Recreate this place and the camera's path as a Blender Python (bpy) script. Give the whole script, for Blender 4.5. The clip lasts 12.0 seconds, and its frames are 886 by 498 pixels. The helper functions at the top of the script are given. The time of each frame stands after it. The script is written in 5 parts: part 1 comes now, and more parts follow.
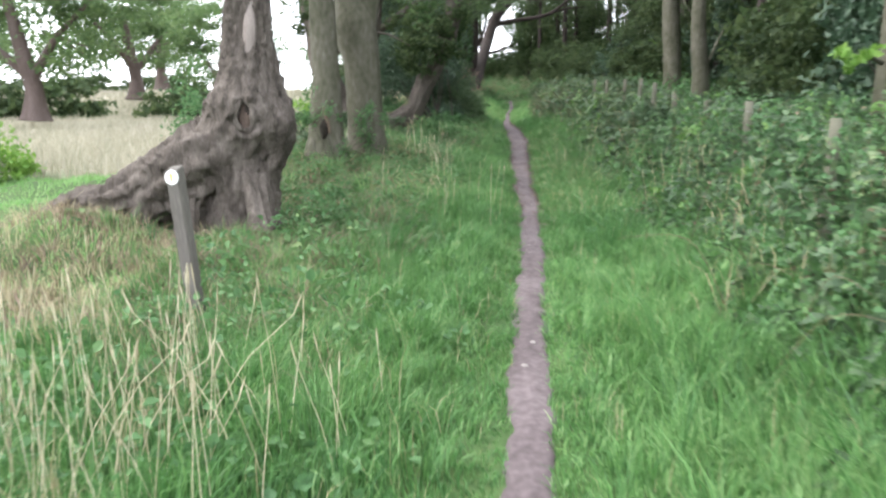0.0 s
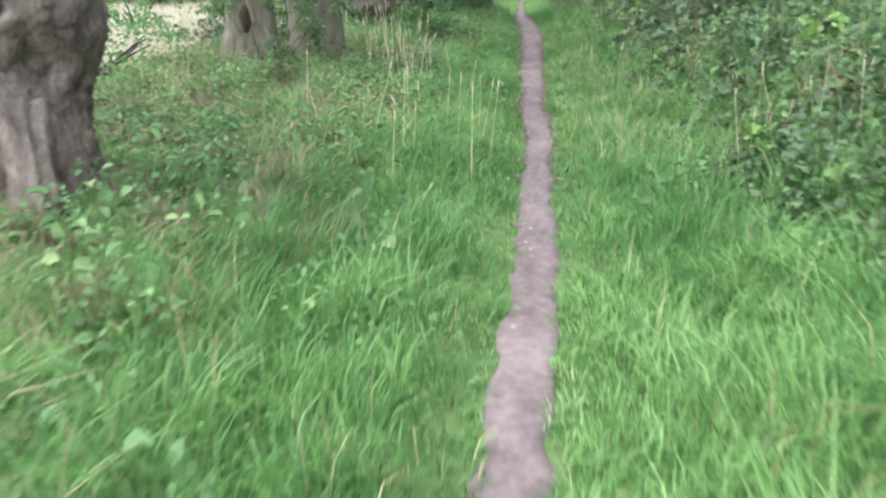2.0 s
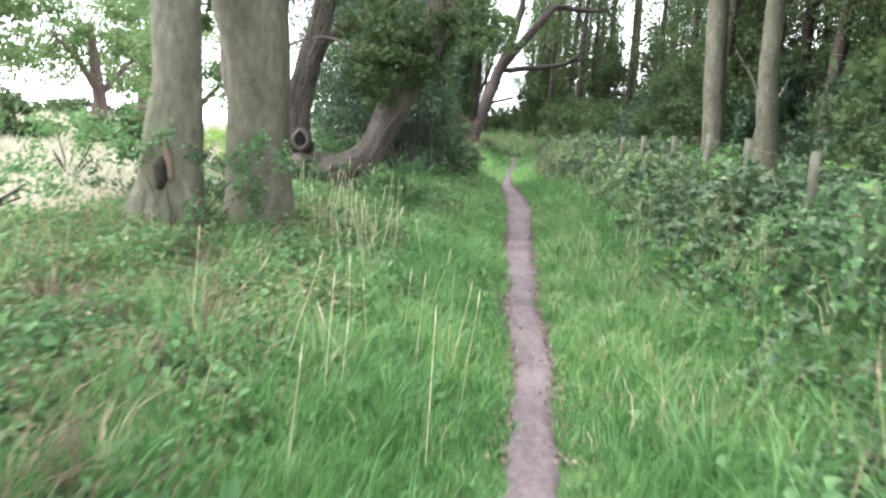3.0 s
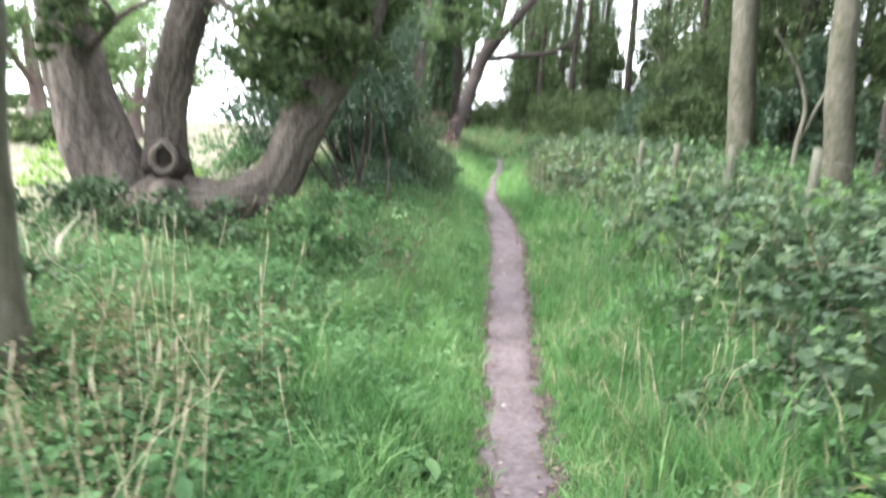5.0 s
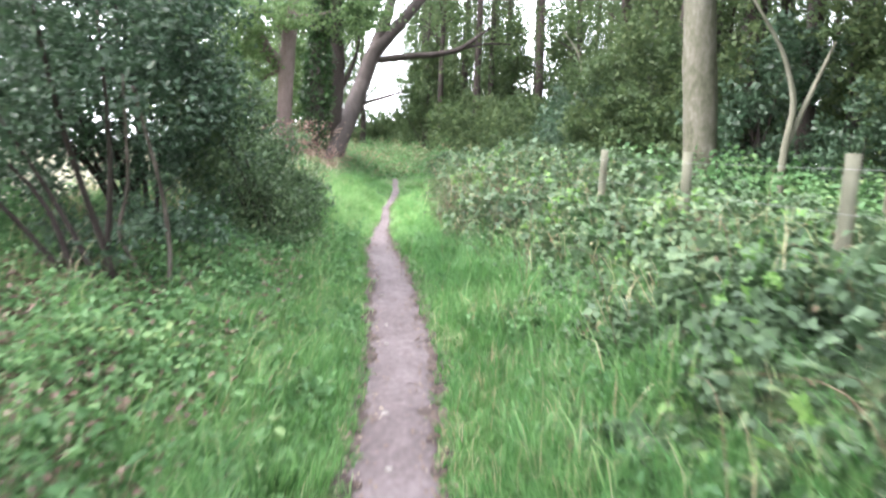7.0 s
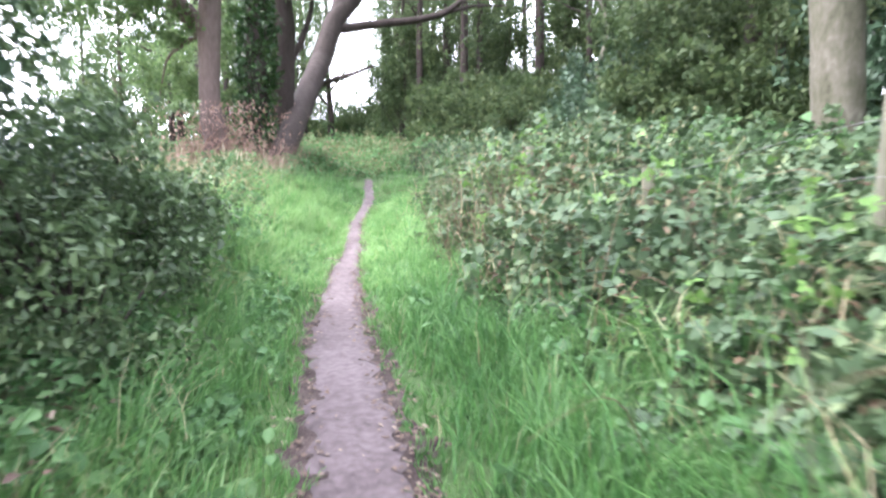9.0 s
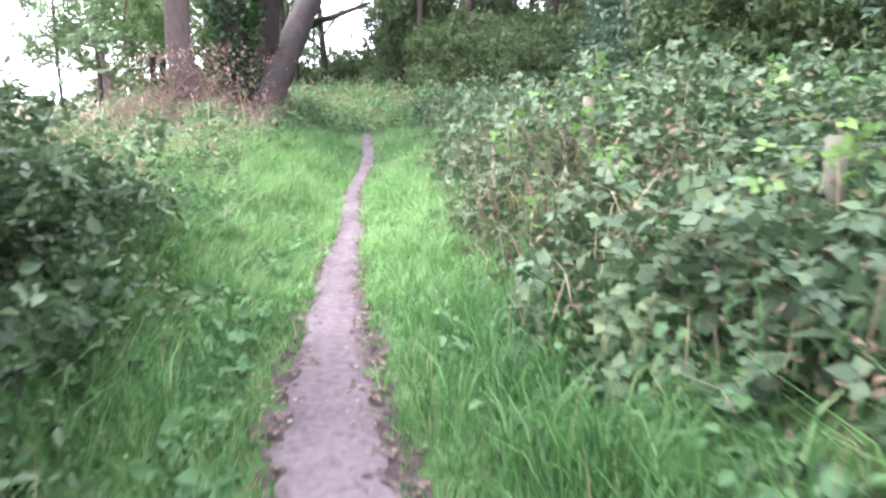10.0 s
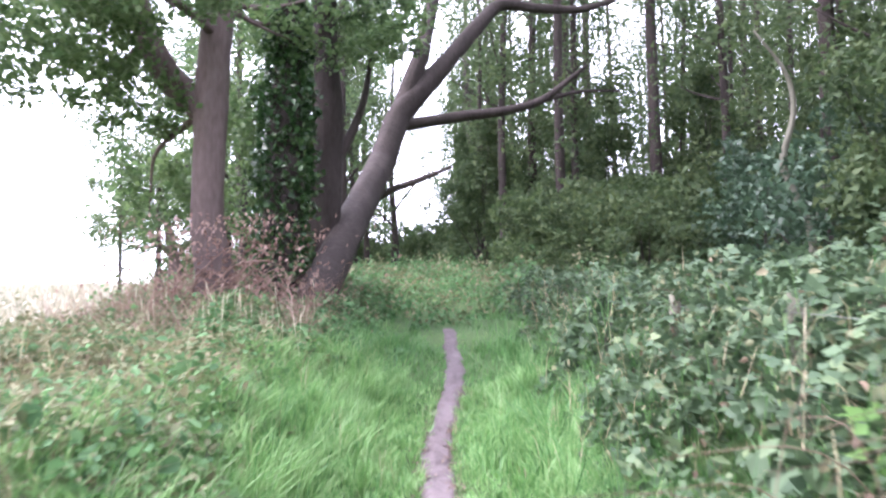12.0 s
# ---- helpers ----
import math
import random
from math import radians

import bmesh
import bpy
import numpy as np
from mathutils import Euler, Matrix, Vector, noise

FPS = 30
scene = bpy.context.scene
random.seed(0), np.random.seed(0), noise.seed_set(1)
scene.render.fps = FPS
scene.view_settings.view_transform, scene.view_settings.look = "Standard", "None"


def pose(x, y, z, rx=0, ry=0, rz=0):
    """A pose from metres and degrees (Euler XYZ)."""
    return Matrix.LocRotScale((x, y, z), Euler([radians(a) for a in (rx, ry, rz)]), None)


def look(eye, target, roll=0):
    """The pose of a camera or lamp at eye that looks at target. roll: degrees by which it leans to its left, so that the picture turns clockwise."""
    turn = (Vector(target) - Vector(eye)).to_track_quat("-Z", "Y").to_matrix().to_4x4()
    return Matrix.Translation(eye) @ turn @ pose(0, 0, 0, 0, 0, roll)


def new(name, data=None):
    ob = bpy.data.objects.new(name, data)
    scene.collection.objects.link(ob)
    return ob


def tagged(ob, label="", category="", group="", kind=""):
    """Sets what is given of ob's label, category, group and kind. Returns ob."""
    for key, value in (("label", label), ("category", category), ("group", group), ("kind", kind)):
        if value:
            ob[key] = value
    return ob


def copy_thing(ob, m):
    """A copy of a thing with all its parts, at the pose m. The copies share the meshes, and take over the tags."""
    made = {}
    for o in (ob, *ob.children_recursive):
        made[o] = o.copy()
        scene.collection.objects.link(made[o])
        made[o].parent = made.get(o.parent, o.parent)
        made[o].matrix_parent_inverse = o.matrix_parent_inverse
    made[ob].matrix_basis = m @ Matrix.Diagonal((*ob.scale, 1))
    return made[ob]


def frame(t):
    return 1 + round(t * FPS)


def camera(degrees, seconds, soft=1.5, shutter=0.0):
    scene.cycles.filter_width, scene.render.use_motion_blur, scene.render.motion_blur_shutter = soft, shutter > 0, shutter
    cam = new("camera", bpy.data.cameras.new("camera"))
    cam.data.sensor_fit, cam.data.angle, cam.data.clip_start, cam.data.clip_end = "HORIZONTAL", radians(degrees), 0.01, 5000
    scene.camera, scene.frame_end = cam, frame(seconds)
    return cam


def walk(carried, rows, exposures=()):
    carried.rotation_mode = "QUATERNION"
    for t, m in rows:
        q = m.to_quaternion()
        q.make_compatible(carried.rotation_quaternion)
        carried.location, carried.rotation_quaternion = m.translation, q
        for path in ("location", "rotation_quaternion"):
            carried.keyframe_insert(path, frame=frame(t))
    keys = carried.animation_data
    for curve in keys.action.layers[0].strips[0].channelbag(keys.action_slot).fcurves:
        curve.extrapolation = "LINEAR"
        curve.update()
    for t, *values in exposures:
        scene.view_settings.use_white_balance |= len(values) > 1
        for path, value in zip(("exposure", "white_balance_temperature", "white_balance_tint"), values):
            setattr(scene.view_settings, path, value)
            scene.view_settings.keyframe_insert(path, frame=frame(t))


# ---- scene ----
cam = camera(64.1, 12.0, 2.4, 0.5)
PATH = [
    (0, (-1.393, -0.127, 1.727), (-1.352, 1.826, 1.295), -0.6),
    (0.5, (-1.318, 0.709, 1.697), (-1.400, 2.650, 1.222), 0.6),
    (1, (-1.161, 1.494, 1.654), (-1.363, 3.401, 1.085), 0.8),
    (1.5, (-0.962, 2.431, 1.586), (-0.952, 4.321, 0.934), -0.3),
    (2, (-0.809, 3.456, 1.515), (-0.810, 5.327, 0.809), -0.3),
    (2.5, (-0.718, 4.603, 1.562), (-0.687, 6.556, 1.130), 3.5),
    (3, (-0.651, 5.692, 1.534), (-0.601, 7.671, 1.248), 3.9),
    (4.8, (-0.185, 9.609, 1.906), (-0.065, 11.595, 1.703), 3.5),
    (5, (-0.169, 10.031, 1.860), (-0.081, 12.006, 1.556), 3.6),
    (5.5, (0.079, 11.139, 1.852), (0.352, 13.052, 1.336), 3.4),
    (6, (0.221, 12.453, 1.865), (0.566, 14.349, 1.330), 3.2),
    (6.5, (0.431, 13.878, 1.927), (0.769, 15.815, 1.563), 2.3),
    (7, (0.648, 15.293, 1.903), (0.995, 17.247, 1.654), 1.9),
    (7.5, (0.852, 16.701, 1.947), (1.197, 18.665, 1.794), 1.3),
    (7.7, (0.935, 17.218, 1.950), (1.295, 19.181, 1.815), 1.1),
    (9.3, (1.340, 21.572, 1.769), (1.743, 23.503, 1.436), -0.1),
    (9.5, (1.365, 21.987, 1.787), (1.749, 23.913, 1.406), -0.2),
    (10, (1.471, 22.857, 1.846), (1.877, 24.774, 1.446), -0.5),
    (10.5, (1.525, 23.784, 1.899), (1.871, 25.725, 1.567), -1.0),
    (11, (1.600, 24.784, 1.982), (1.885, 26.754, 1.792), -0.8),
    (11.5, (1.617, 25.739, 2.019), (1.831, 27.728, 2.012), -0.7),
    (12, (1.654, 26.624, 2.038), (1.888, 28.608, 2.120), -1.1),
]
walk(cam, [(t, look(e, a, r)) for t, e, a, r in PATH], [(0, 1.35, 6350, 11), (0.6, 1.62, 6350, 11), (1.5, 1.77, 6400, 12), (2, 1.8, 6400, 12), (3, 1.96, 6400, 11), (5, 2.28, 6350, 12), (6, 2.46, 6350, 13), (8, 2.56, 6250, 16), (9.5, 2.54, 6050, 23), (10.5, 2.52, 6000, 25), (12, 2.2, 5900, 29)])

# ---- world and sun: overcast daylight ----
world = bpy.data.worlds.new("overcast_sky")
scene.world = world
world.use_nodes = True
wn, wl = world.node_tree.nodes, world.node_tree.links
wn.clear()
sky = wn.new("ShaderNodeTexSky")
sky.sky_type = "NISHITA"
sky.sun_disc = False
sky.sun_elevation, sky.sun_rotation = radians(47), radians(-90)
sky.air_density, sky.dust_density, sky.ozone_density = 1.0, 4.0, 1.0
cloud = wn.new("ShaderNodeMix")
cloud.data_type = "RGBA"
cloud.inputs["Factor"].default_value = 0.8
cloud.inputs["B"].default_value = (13.0, 13.4, 14.0, 1)
wbg = wn.new("ShaderNodeBackground")
wbg.inputs["Strength"].default_value = 0.145
wout = wn.new("ShaderNodeOutputWorld")
wl.new(sky.outputs["Color"], cloud.inputs["A"])
wl.new(cloud.outputs["Result"], wbg.inputs["Color"])
wl.new(wbg.outputs["Background"], wout.inputs["Surface"])

sun = new("sun", bpy.data.lights.new("sun", "SUN"))
sun.data.energy, sun.data.angle, sun.data.color = 1.5, radians(20), (1.0, 0.96, 0.9)
sun.matrix_world = look((-32, 7, 34), (0, 8, 0))

# ---- materials ----
rng = np.random.default_rng(7)


def nodes_of(name):
    m = bpy.data.materials.new(name)
    m.use_nodes = True
    n = m.node_tree.nodes
    n.clear()
    return m, n, m.node_tree.links


def ramp(n, stops):
    r = n.new("ShaderNodeValToRGB")
    while len(r.color_ramp.elements) < len(stops):
        r.color_ramp.elements.new(0.5)
    for e, (p, c) in zip(r.color_ramp.elements, stops):
        e.position, e.color = p, (*c, 1)
    return r


def leaf_material(name, stops, rough=0.5, through_light=0.35, patch=0.35, patch_scale=0.7):
    """Thin foliage: each leaf or blade has its own tint, patches vary over metres, light shines through."""
    m, n, l = nodes_of(name)
    geo = n.new("ShaderNodeNewGeometry")
    tex = n.new("ShaderNodeTexNoise")
    tex.inputs["Scale"].default_value, tex.inputs["Detail"].default_value = patch_scale, 3
    l.new(geo.outputs["Position"], tex.inputs["Vector"])
    mix = n.new("ShaderNodeMath")
    mix.operation = "MULTIPLY_ADD"
    mix.inputs[1].default_value = 1 - patch
    off = n.new("ShaderNodeMath")
    off.operation = "MULTIPLY_ADD"
    off.inputs[1].default_value, off.inputs[2].default_value = 2.2 * patch, -0.6 * patch
    l.new(tex.outputs["Fac"], off.inputs[0])
    l.new(geo.outputs["Random Per Island"], mix.inputs[0])
    l.new(off.outputs[0], mix.inputs[2])
    r = ramp(n, stops)
    l.new(mix.outputs[0], r.inputs["Fac"])
    bsdf = n.new("ShaderNodeBsdfPrincipled")
    bsdf.inputs["Roughness"].default_value = rough
    bsdf.inputs["Specular IOR Level"].default_value = 0.35
    l.new(r.outputs["Color"], bsdf.inputs["Base Color"])
    tr = n.new("ShaderNodeBsdfTranslucent")
    l.new(r.outputs["Color"], tr.inputs["Color"])
    both = n.new("ShaderNodeMixShader")
    both.inputs["Fac"].default_value = through_light
    out = n.new("ShaderNodeOutputMaterial")
    l.new(bsdf.outputs[0], both.inputs[1])
    l.new(tr.outputs[0], both.inputs[2])
    l.new(both.outputs[0], out.inputs["Surface"])
    return m


def solid_material(name, stops, scale=4.0, fine=40.0, rough=0.85, bump=0.5, stretch=(1, 1, 1), dist=0.02, distort=0.4):
    """Rough matter with stains over decimetres, grain over centimetres, and relief."""
    m, n, l = nodes_of(name)
    co = n.new("ShaderNodeTexCoord")
    mp = n.new("ShaderNodeMapping")
    mp.inputs["Scale"].default_value = stretch
    l.new(co.outputs["Object"], mp.inputs["Vector"])
    a, b = n.new("ShaderNodeTexNoise"), n.new("ShaderNodeTexNoise")
    a.inputs["Scale"].default_value, a.inputs["Detail"].default_value = scale, 6
    a.inputs["Distortion"].default_value = distort
    b.inputs["Scale"].default_value, b.inputs["Detail"].default_value = fine, 5
    l.new(mp.outputs[0], a.inputs["Vector"])
    l.new(mp.outputs[0], b.inputs["Vector"])
    s = n.new("ShaderNodeMix")
    s.inputs["Factor"].default_value = 0.45
    l.new(a.outputs["Fac"], s.inputs["A"])
    l.new(b.outputs["Fac"], s.inputs["B"])
    r = ramp(n, stops)
    l.new(s.outputs["Result"], r.inputs["Fac"])
    bsdf = n.new("ShaderNodeBsdfPrincipled")
    bsdf.inputs["Roughness"].default_value = rough
    bsdf.inputs["Specular IOR Level"].default_value = 0.25
    l.new(r.outputs["Color"], bsdf.inputs["Base Color"])
    bp = n.new("ShaderNodeBump")
    bp.inputs["Strength"].default_value, bp.inputs["Distance"].default_value = bump, dist
    l.new(s.outputs["Result"], bp.inputs["Height"])
    l.new(bp.outputs["Normal"], bsdf.inputs["Normal"])
    out = n.new("ShaderNodeOutputMaterial")
    l.new(bsdf.outputs[0], out.inputs["Surface"])
    return m


# the palest stops paint whitish highlights onto single blades
GRASS = leaf_material("grass_blades", [(0.0, (0.03, 0.085, 0.028)), (0.4, (0.075, 0.19, 0.055)), (0.72, (0.14, 0.28, 0.09)), (0.9, (0.27, 0.38, 0.17)), (1.0, (0.48, 0.46, 0.27))], 0.45, 0.42, 0.4, 0.6)
# pale short turf, with open-sky brightness put into its colour
FRESH_LIT_GRASS = leaf_material("fresh_lit_short_grass", [(0.0, (0.09, 0.22, 0.06)), (0.5, (0.19, 0.36, 0.12)), (1.0, (0.36, 0.5, 0.24))], 0.45, 0.45, 0.3, 0.8)
DAMP_EARTH = solid_material("damp_crumbled_earth", [(0.36, (0.02, 0.013, 0.012)), (0.48, (0.045, 0.032, 0.029)), (0.6, (0.085, 0.064, 0.058))], 6.0, 60, 0.9, 1.0, dist=0.03)
MEADOW = leaf_material("meadow_grass", [(0.0, (0.2, 0.22, 0.14)), (0.5, (0.37, 0.35, 0.27)), (1.0, (0.54, 0.5, 0.42))], 0.6, 0.4, 0.5, 0.25)
STRAW = leaf_material("dry_grass", [(0.0, (0.2, 0.165, 0.09)), (0.5, (0.38, 0.33, 0.2)), (1.0, (0.58, 0.51, 0.36))], 0.6, 0.3)
DRY_STALK = leaf_material("bleached_stalks", [(0.0, (0.36, 0.31, 0.2)), (0.5, (0.55, 0.49, 0.35)), (1.0, (0.72, 0.66, 0.52))], 0.6, 0.3)
RUSSET = leaf_material("dead_stalks", [(0.0, (0.08, 0.055, 0.042)), (0.5, (0.19, 0.135, 0.1)), (1.0, (0.37, 0.29, 0.22))], 0.7, 0.2)
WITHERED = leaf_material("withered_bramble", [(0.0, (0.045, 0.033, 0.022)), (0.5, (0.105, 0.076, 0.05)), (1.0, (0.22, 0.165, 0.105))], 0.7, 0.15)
CREEPER = leaf_material("reddish_dead_creeper", [(0.0, (0.11, 0.065, 0.052)), (0.5, (0.26, 0.165, 0.132)), (1.0, (0.43, 0.31, 0.26))], 0.7, 0.2)
BRAMBLE = leaf_material("bramble_leaves", [(0.0, (0.022, 0.042, 0.022)), (0.35, (0.047, 0.084, 0.04)), (0.7, (0.084, 0.134, 0.065)), (0.9, (0.14, 0.185, 0.085)), (1.0, (0.22, 0.155, 0.085))], 0.62, 0.2, 0.45, 0.8)
SHOOT = leaf_material("fresh_shoot_leaves", [(0.0, (0.08, 0.165, 0.04)), (0.5, (0.115, 0.225, 0.055)), (1.0, (0.17, 0.275, 0.08))], 0.5, 0.4)
NETTLE = leaf_material("nettle_leaves", [(0.0, (0.038, 0.09, 0.036)), (0.4, (0.083, 0.178, 0.07)), (0.75, (0.135, 0.245, 0.1)), (0.93, (0.21, 0.28, 0.12)), (1.0, (0.34, 0.24, 0.13))], 0.65, 0.4, 0.45, 0.9)
OLIVE_HERB = leaf_material("fading_herb_leaves", [(0.0, (0.05, 0.075, 0.03)), (0.4, (0.12, 0.15, 0.07)), (0.7, (0.22, 0.21, 0.12)), (1.0, (0.36, 0.28, 0.19))], 0.7, 0.35, 0.45, 0.9)
HOLLY = leaf_material("holly_leaves", [(0.0, (0.022, 0.045, 0.025)), (0.6, (0.048, 0.09, 0.05)), (1.0, (0.095, 0.15, 0.085))], 0.45, 0.25)
OAK = leaf_material("tree_leaves", [(0.0, (0.035, 0.07, 0.028)), (0.5, (0.08, 0.14, 0.052)), (1.0, (0.16, 0.22, 0.09))], 0.5, 0.5)
WOODLEAF = leaf_material("wood_leaves", [(0.0, (0.027, 0.05, 0.02)), (0.5, (0.058, 0.094, 0.036)), (1.0, (0.115, 0.15, 0.058))], 0.65, 0.45)
IVY = leaf_material("ivy_leaves", [(0.0, (0.012, 0.035, 0.012)), (0.6, (0.03, 0.075, 0.022)), (1.0, (0.075, 0.13, 0.04))], 0.35, 0.2)
VERGE_BUSH = leaf_material("verge_bush_leaves", [(0.0, (0.03, 0.055, 0.026)), (0.5, (0.075, 0.125, 0.055)), (0.9, (0.13, 0.19, 0.085)), (1.0, (0.2, 0.17, 0.09))], 0.5, 0.3)
# paler copy of OAK: light shining through the crowns put into the colour
SUNLIT_OAK = leaf_material("sunlit_tree_leaves", [(0.0, (0.045, 0.09, 0.032)), (0.5, (0.1, 0.165, 0.062)), (1.0, (0.18, 0.25, 0.1))], 0.5, 0.5)
LIME = leaf_material("bright_shrub_leaves", [(0.0, (0.09, 0.2, 0.03)), (0.5, (0.17, 0.32, 0.06)), (1.0, (0.27, 0.4, 0.1))], 0.5, 0.45)
LITTER = leaf_material("fallen_leaves", [(0.0, (0.05, 0.035, 0.028)), (0.7, (0.14, 0.095, 0.07)), (1.0, (0.3, 0.25, 0.2))], 0.7, 0.1)
SOIL = solid_material("trodden_earth", [(0.34, (0.056, 0.044, 0.045)), (0.48, (0.092, 0.073, 0.075)), (0.62, (0.135, 0.11, 0.113))], 1.5, 22, 0.9, 0.6, dist=0.025)


def ground_material():
    """Green turf by the path, dry pale field beyond, with a wandering border between them."""
    m, n, l = nodes_of("turf_and_dry_field")
    geo = n.new("ShaderNodeNewGeometry")
    sep = n.new("ShaderNodeSeparateXYZ")
    l.new(geo.outputs["Position"], sep.inputs[0])

    def noise_of(size, detail):
        t = n.new("ShaderNodeTexNoise")
        t.inputs["Scale"].default_value, t.inputs["Detail"].default_value = size, detail
        l.new(geo.outputs["Position"], t.inputs["Vector"])
        return t.outputs["Fac"]

    def math_of(op, a, b_):
        k = n.new("ShaderNodeMath")
        k.operation = op
        for s, v in zip(k.inputs, (a, b_)):
            if isinstance(v, (int, float)):
                s.default_value = v
            else:
                l.new(v, s)
        return k.outputs[0]

    def span(v, a, b_):
        k = n.new("ShaderNodeMapRange")
        k.interpolation_type = "SMOOTHSTEP"
        k.inputs["From Min"].default_value, k.inputs["From Max"].default_value = a, b_
        l.new(v, k.inputs["Value"])
        return k.outputs["Result"]

    wander = math_of("MULTIPLY", math_of("SUBTRACT", noise_of(0.25, 5), 0.5), 7.0)
    west = span(math_of("ADD", sep.outputs["X"], wander), -4.0, -5.6)
    north = span(math_of("ADD", sep.outputs["Y"], wander), 13.0, 15.5)
    dry = math_of("MULTIPLY", west, north)
    grain = math_of("ADD", math_of("MULTIPLY", noise_of(0.9, 6), 0.55), math_of("MULTIPLY", noise_of(26, 4), 0.45))
    turf = ramp(n, [(0.3, (0.025, 0.045, 0.015)), (0.5, (0.05, 0.09, 0.03)), (0.7, (0.09, 0.13, 0.045))])
    straw = ramp(n, [(0.3, (0.13, 0.14, 0.08)), (0.5, (0.24, 0.225, 0.16)), (0.7, (0.36, 0.33, 0.26))])
    l.new(grain, turf.inputs["Fac"])
    l.new(grain, straw.inputs["Fac"])
    mix = n.new("ShaderNodeMix")
    mix.data_type = "RGBA"
    l.new(dry, mix.inputs["Factor"])
    l.new(turf.outputs["Color"], mix.inputs["A"])
    l.new(straw.outputs["Color"], mix.inputs["B"])
    bsdf = n.new("ShaderNodeBsdfPrincipled")
    bsdf.inputs["Roughness"].default_value = 0.95
    bsdf.inputs["Specular IOR Level"].default_value = 0.2
    l.new(mix.outputs["Result"], bsdf.inputs["Base Color"])
    bp = n.new("ShaderNodeBump")
    bp.inputs["Strength"].default_value, bp.inputs["Distance"].default_value = 0.6, 0.03
    l.new(grain, bp.inputs["Height"])
    l.new(bp.outputs["Normal"], bsdf.inputs["Normal"])
    out = n.new("ShaderNodeOutputMaterial")
    l.new(bsdf.outputs[0], out.inputs["Surface"])
    return m


EARTH = ground_material()
BARK = solid_material("grey_oak_bark", [(0.3, (0.03, 0.025, 0.021)), (0.5, (0.092, 0.077, 0.066)), (0.7, (0.168, 0.145, 0.128))], 3.0, 26, 0.92, 1.0, (1.6, 1.6, 0.45), 0.05, 1.2)
SMOOTH_BARK = solid_material("smooth_grey_bark", [(0.3, (0.032, 0.033, 0.02)), (0.45, (0.075, 0.074, 0.05)), (0.57, (0.105, 0.098, 0.077)), (0.72, (0.165, 0.16, 0.125))], 1.9, 14, 0.88, 0.9, (1, 1, 0.5), 0.04, 1.2)
DARK_BARK = solid_material("dark_bark", [(0.25, (0.017, 0.013, 0.012)), (0.5, (0.038, 0.030, 0.027)), (0.8, (0.065, 0.051, 0.046))], 2.5, 20, 0.9, 0.8, (1.5, 1.5, 0.4), 0.04, 1.0)
PINK_BARK = solid_material("pale_brown_bark", [(0.25, (0.055, 0.038, 0.035)), (0.5, (0.105, 0.079, 0.072)), (0.8, (0.159, 0.127, 0.117))], 2.0, 18, 0.88, 0.7, (1.3, 1.3, 0.35), 0.03, 0.8)
POST_WOOD = solid_material("weathered_post_wood", [(0.25, (0.06, 0.06, 0.043)), (0.5, (0.115, 0.113, 0.083)), (0.8, (0.19, 0.185, 0.145))], 3, 45, 0.85, 0.5, (3, 3, 0.3), 0.01)
GREY_WOOD = solid_material("grey_dark_wood", [(0.25, (0.06, 0.055, 0.05)), (0.5, (0.11, 0.1, 0.09)), (0.8, (0.2, 0.19, 0.16))], 3, 45, 0.85, 0.5, (3, 3, 0.3), 0.01)
WIRE = solid_material("galvanised_wire", [(0.3, (0.12, 0.12, 0.12)), (0.7, (0.24, 0.24, 0.25))], 8, 60, 0.6, 0.1)
WHITE_DISC = solid_material("white_plastic", [(0.3, (0.72, 0.72, 0.7)), (0.7, (0.82, 0.82, 0.8))], 8, 60, 0.4, 0.05)
YELLOW = solid_material("yellow_print", [(0.3, (0.7, 0.48, 0.12)), (0.7, (0.78, 0.56, 0.18))], 8, 60, 0.5, 0.05)
STONE = solid_material("pale_pebble", [(0.3, (0.16, 0.145, 0.135)), (0.7, (0.29, 0.265, 0.25))], 12, 70, 0.8, 0.4)

# near-black stand-in for the shade inside holes; the plugs themselves are solid
HOLLOW_SHADE = solid_material("hollow_shade", [(0.3, (0.012, 0.01, 0.008)), (0.7, (0.035, 0.028, 0.022))], 6, 40, 0.95, 0.8)
TORN = solid_material("torn_tan_wood", [(0.3, (0.08, 0.052, 0.04)), (0.7, (0.19, 0.135, 0.1))], 5, 50, 0.8, 0.6, (3, 3, 0.5))
DARK_TORN = solid_material("rotted_brown_wood", [(0.3, (0.04, 0.028, 0.022)), (0.7, (0.13, 0.095, 0.078))], 7, 50, 0.9, 0.8, (3, 3, 0.5))
PALE_WOOD = solid_material("pale_bare_wood", [(0.3, (0.16, 0.13, 0.115)), (0.7, (0.3, 0.26, 0.24))], 5, 40, 0.85, 0.5, (3, 3, 0.4))
MOSS = solid_material("mossy_bark", [(0.3, (0.04, 0.045, 0.02)), (0.5, (0.075, 0.085, 0.035)), (0.7, (0.12, 0.11, 0.06))], 4, 40, 0.95, 0.9, dist=0.03)

# ---- the lie of the land ----
PATH_Y = [-8, -0.7, 2.1, 4.1, 7, 10.5, 13.2, 15.5, 19.5, 21.4, 23.9, 26.3, 28, 29.7, 31, 32.6, 34.8, 37.1, 42, 60, 300]
PATH_X = [-2.3, -1.4, -1.03, -0.77, -0.32, 0.16, 0.42, 0.69, 1.14, 1.38, 1.54, 1.6, 1.75, 2.0, 2.1, 2.3, 2.75, 2.95, 3.3, 4.6, 4.6]
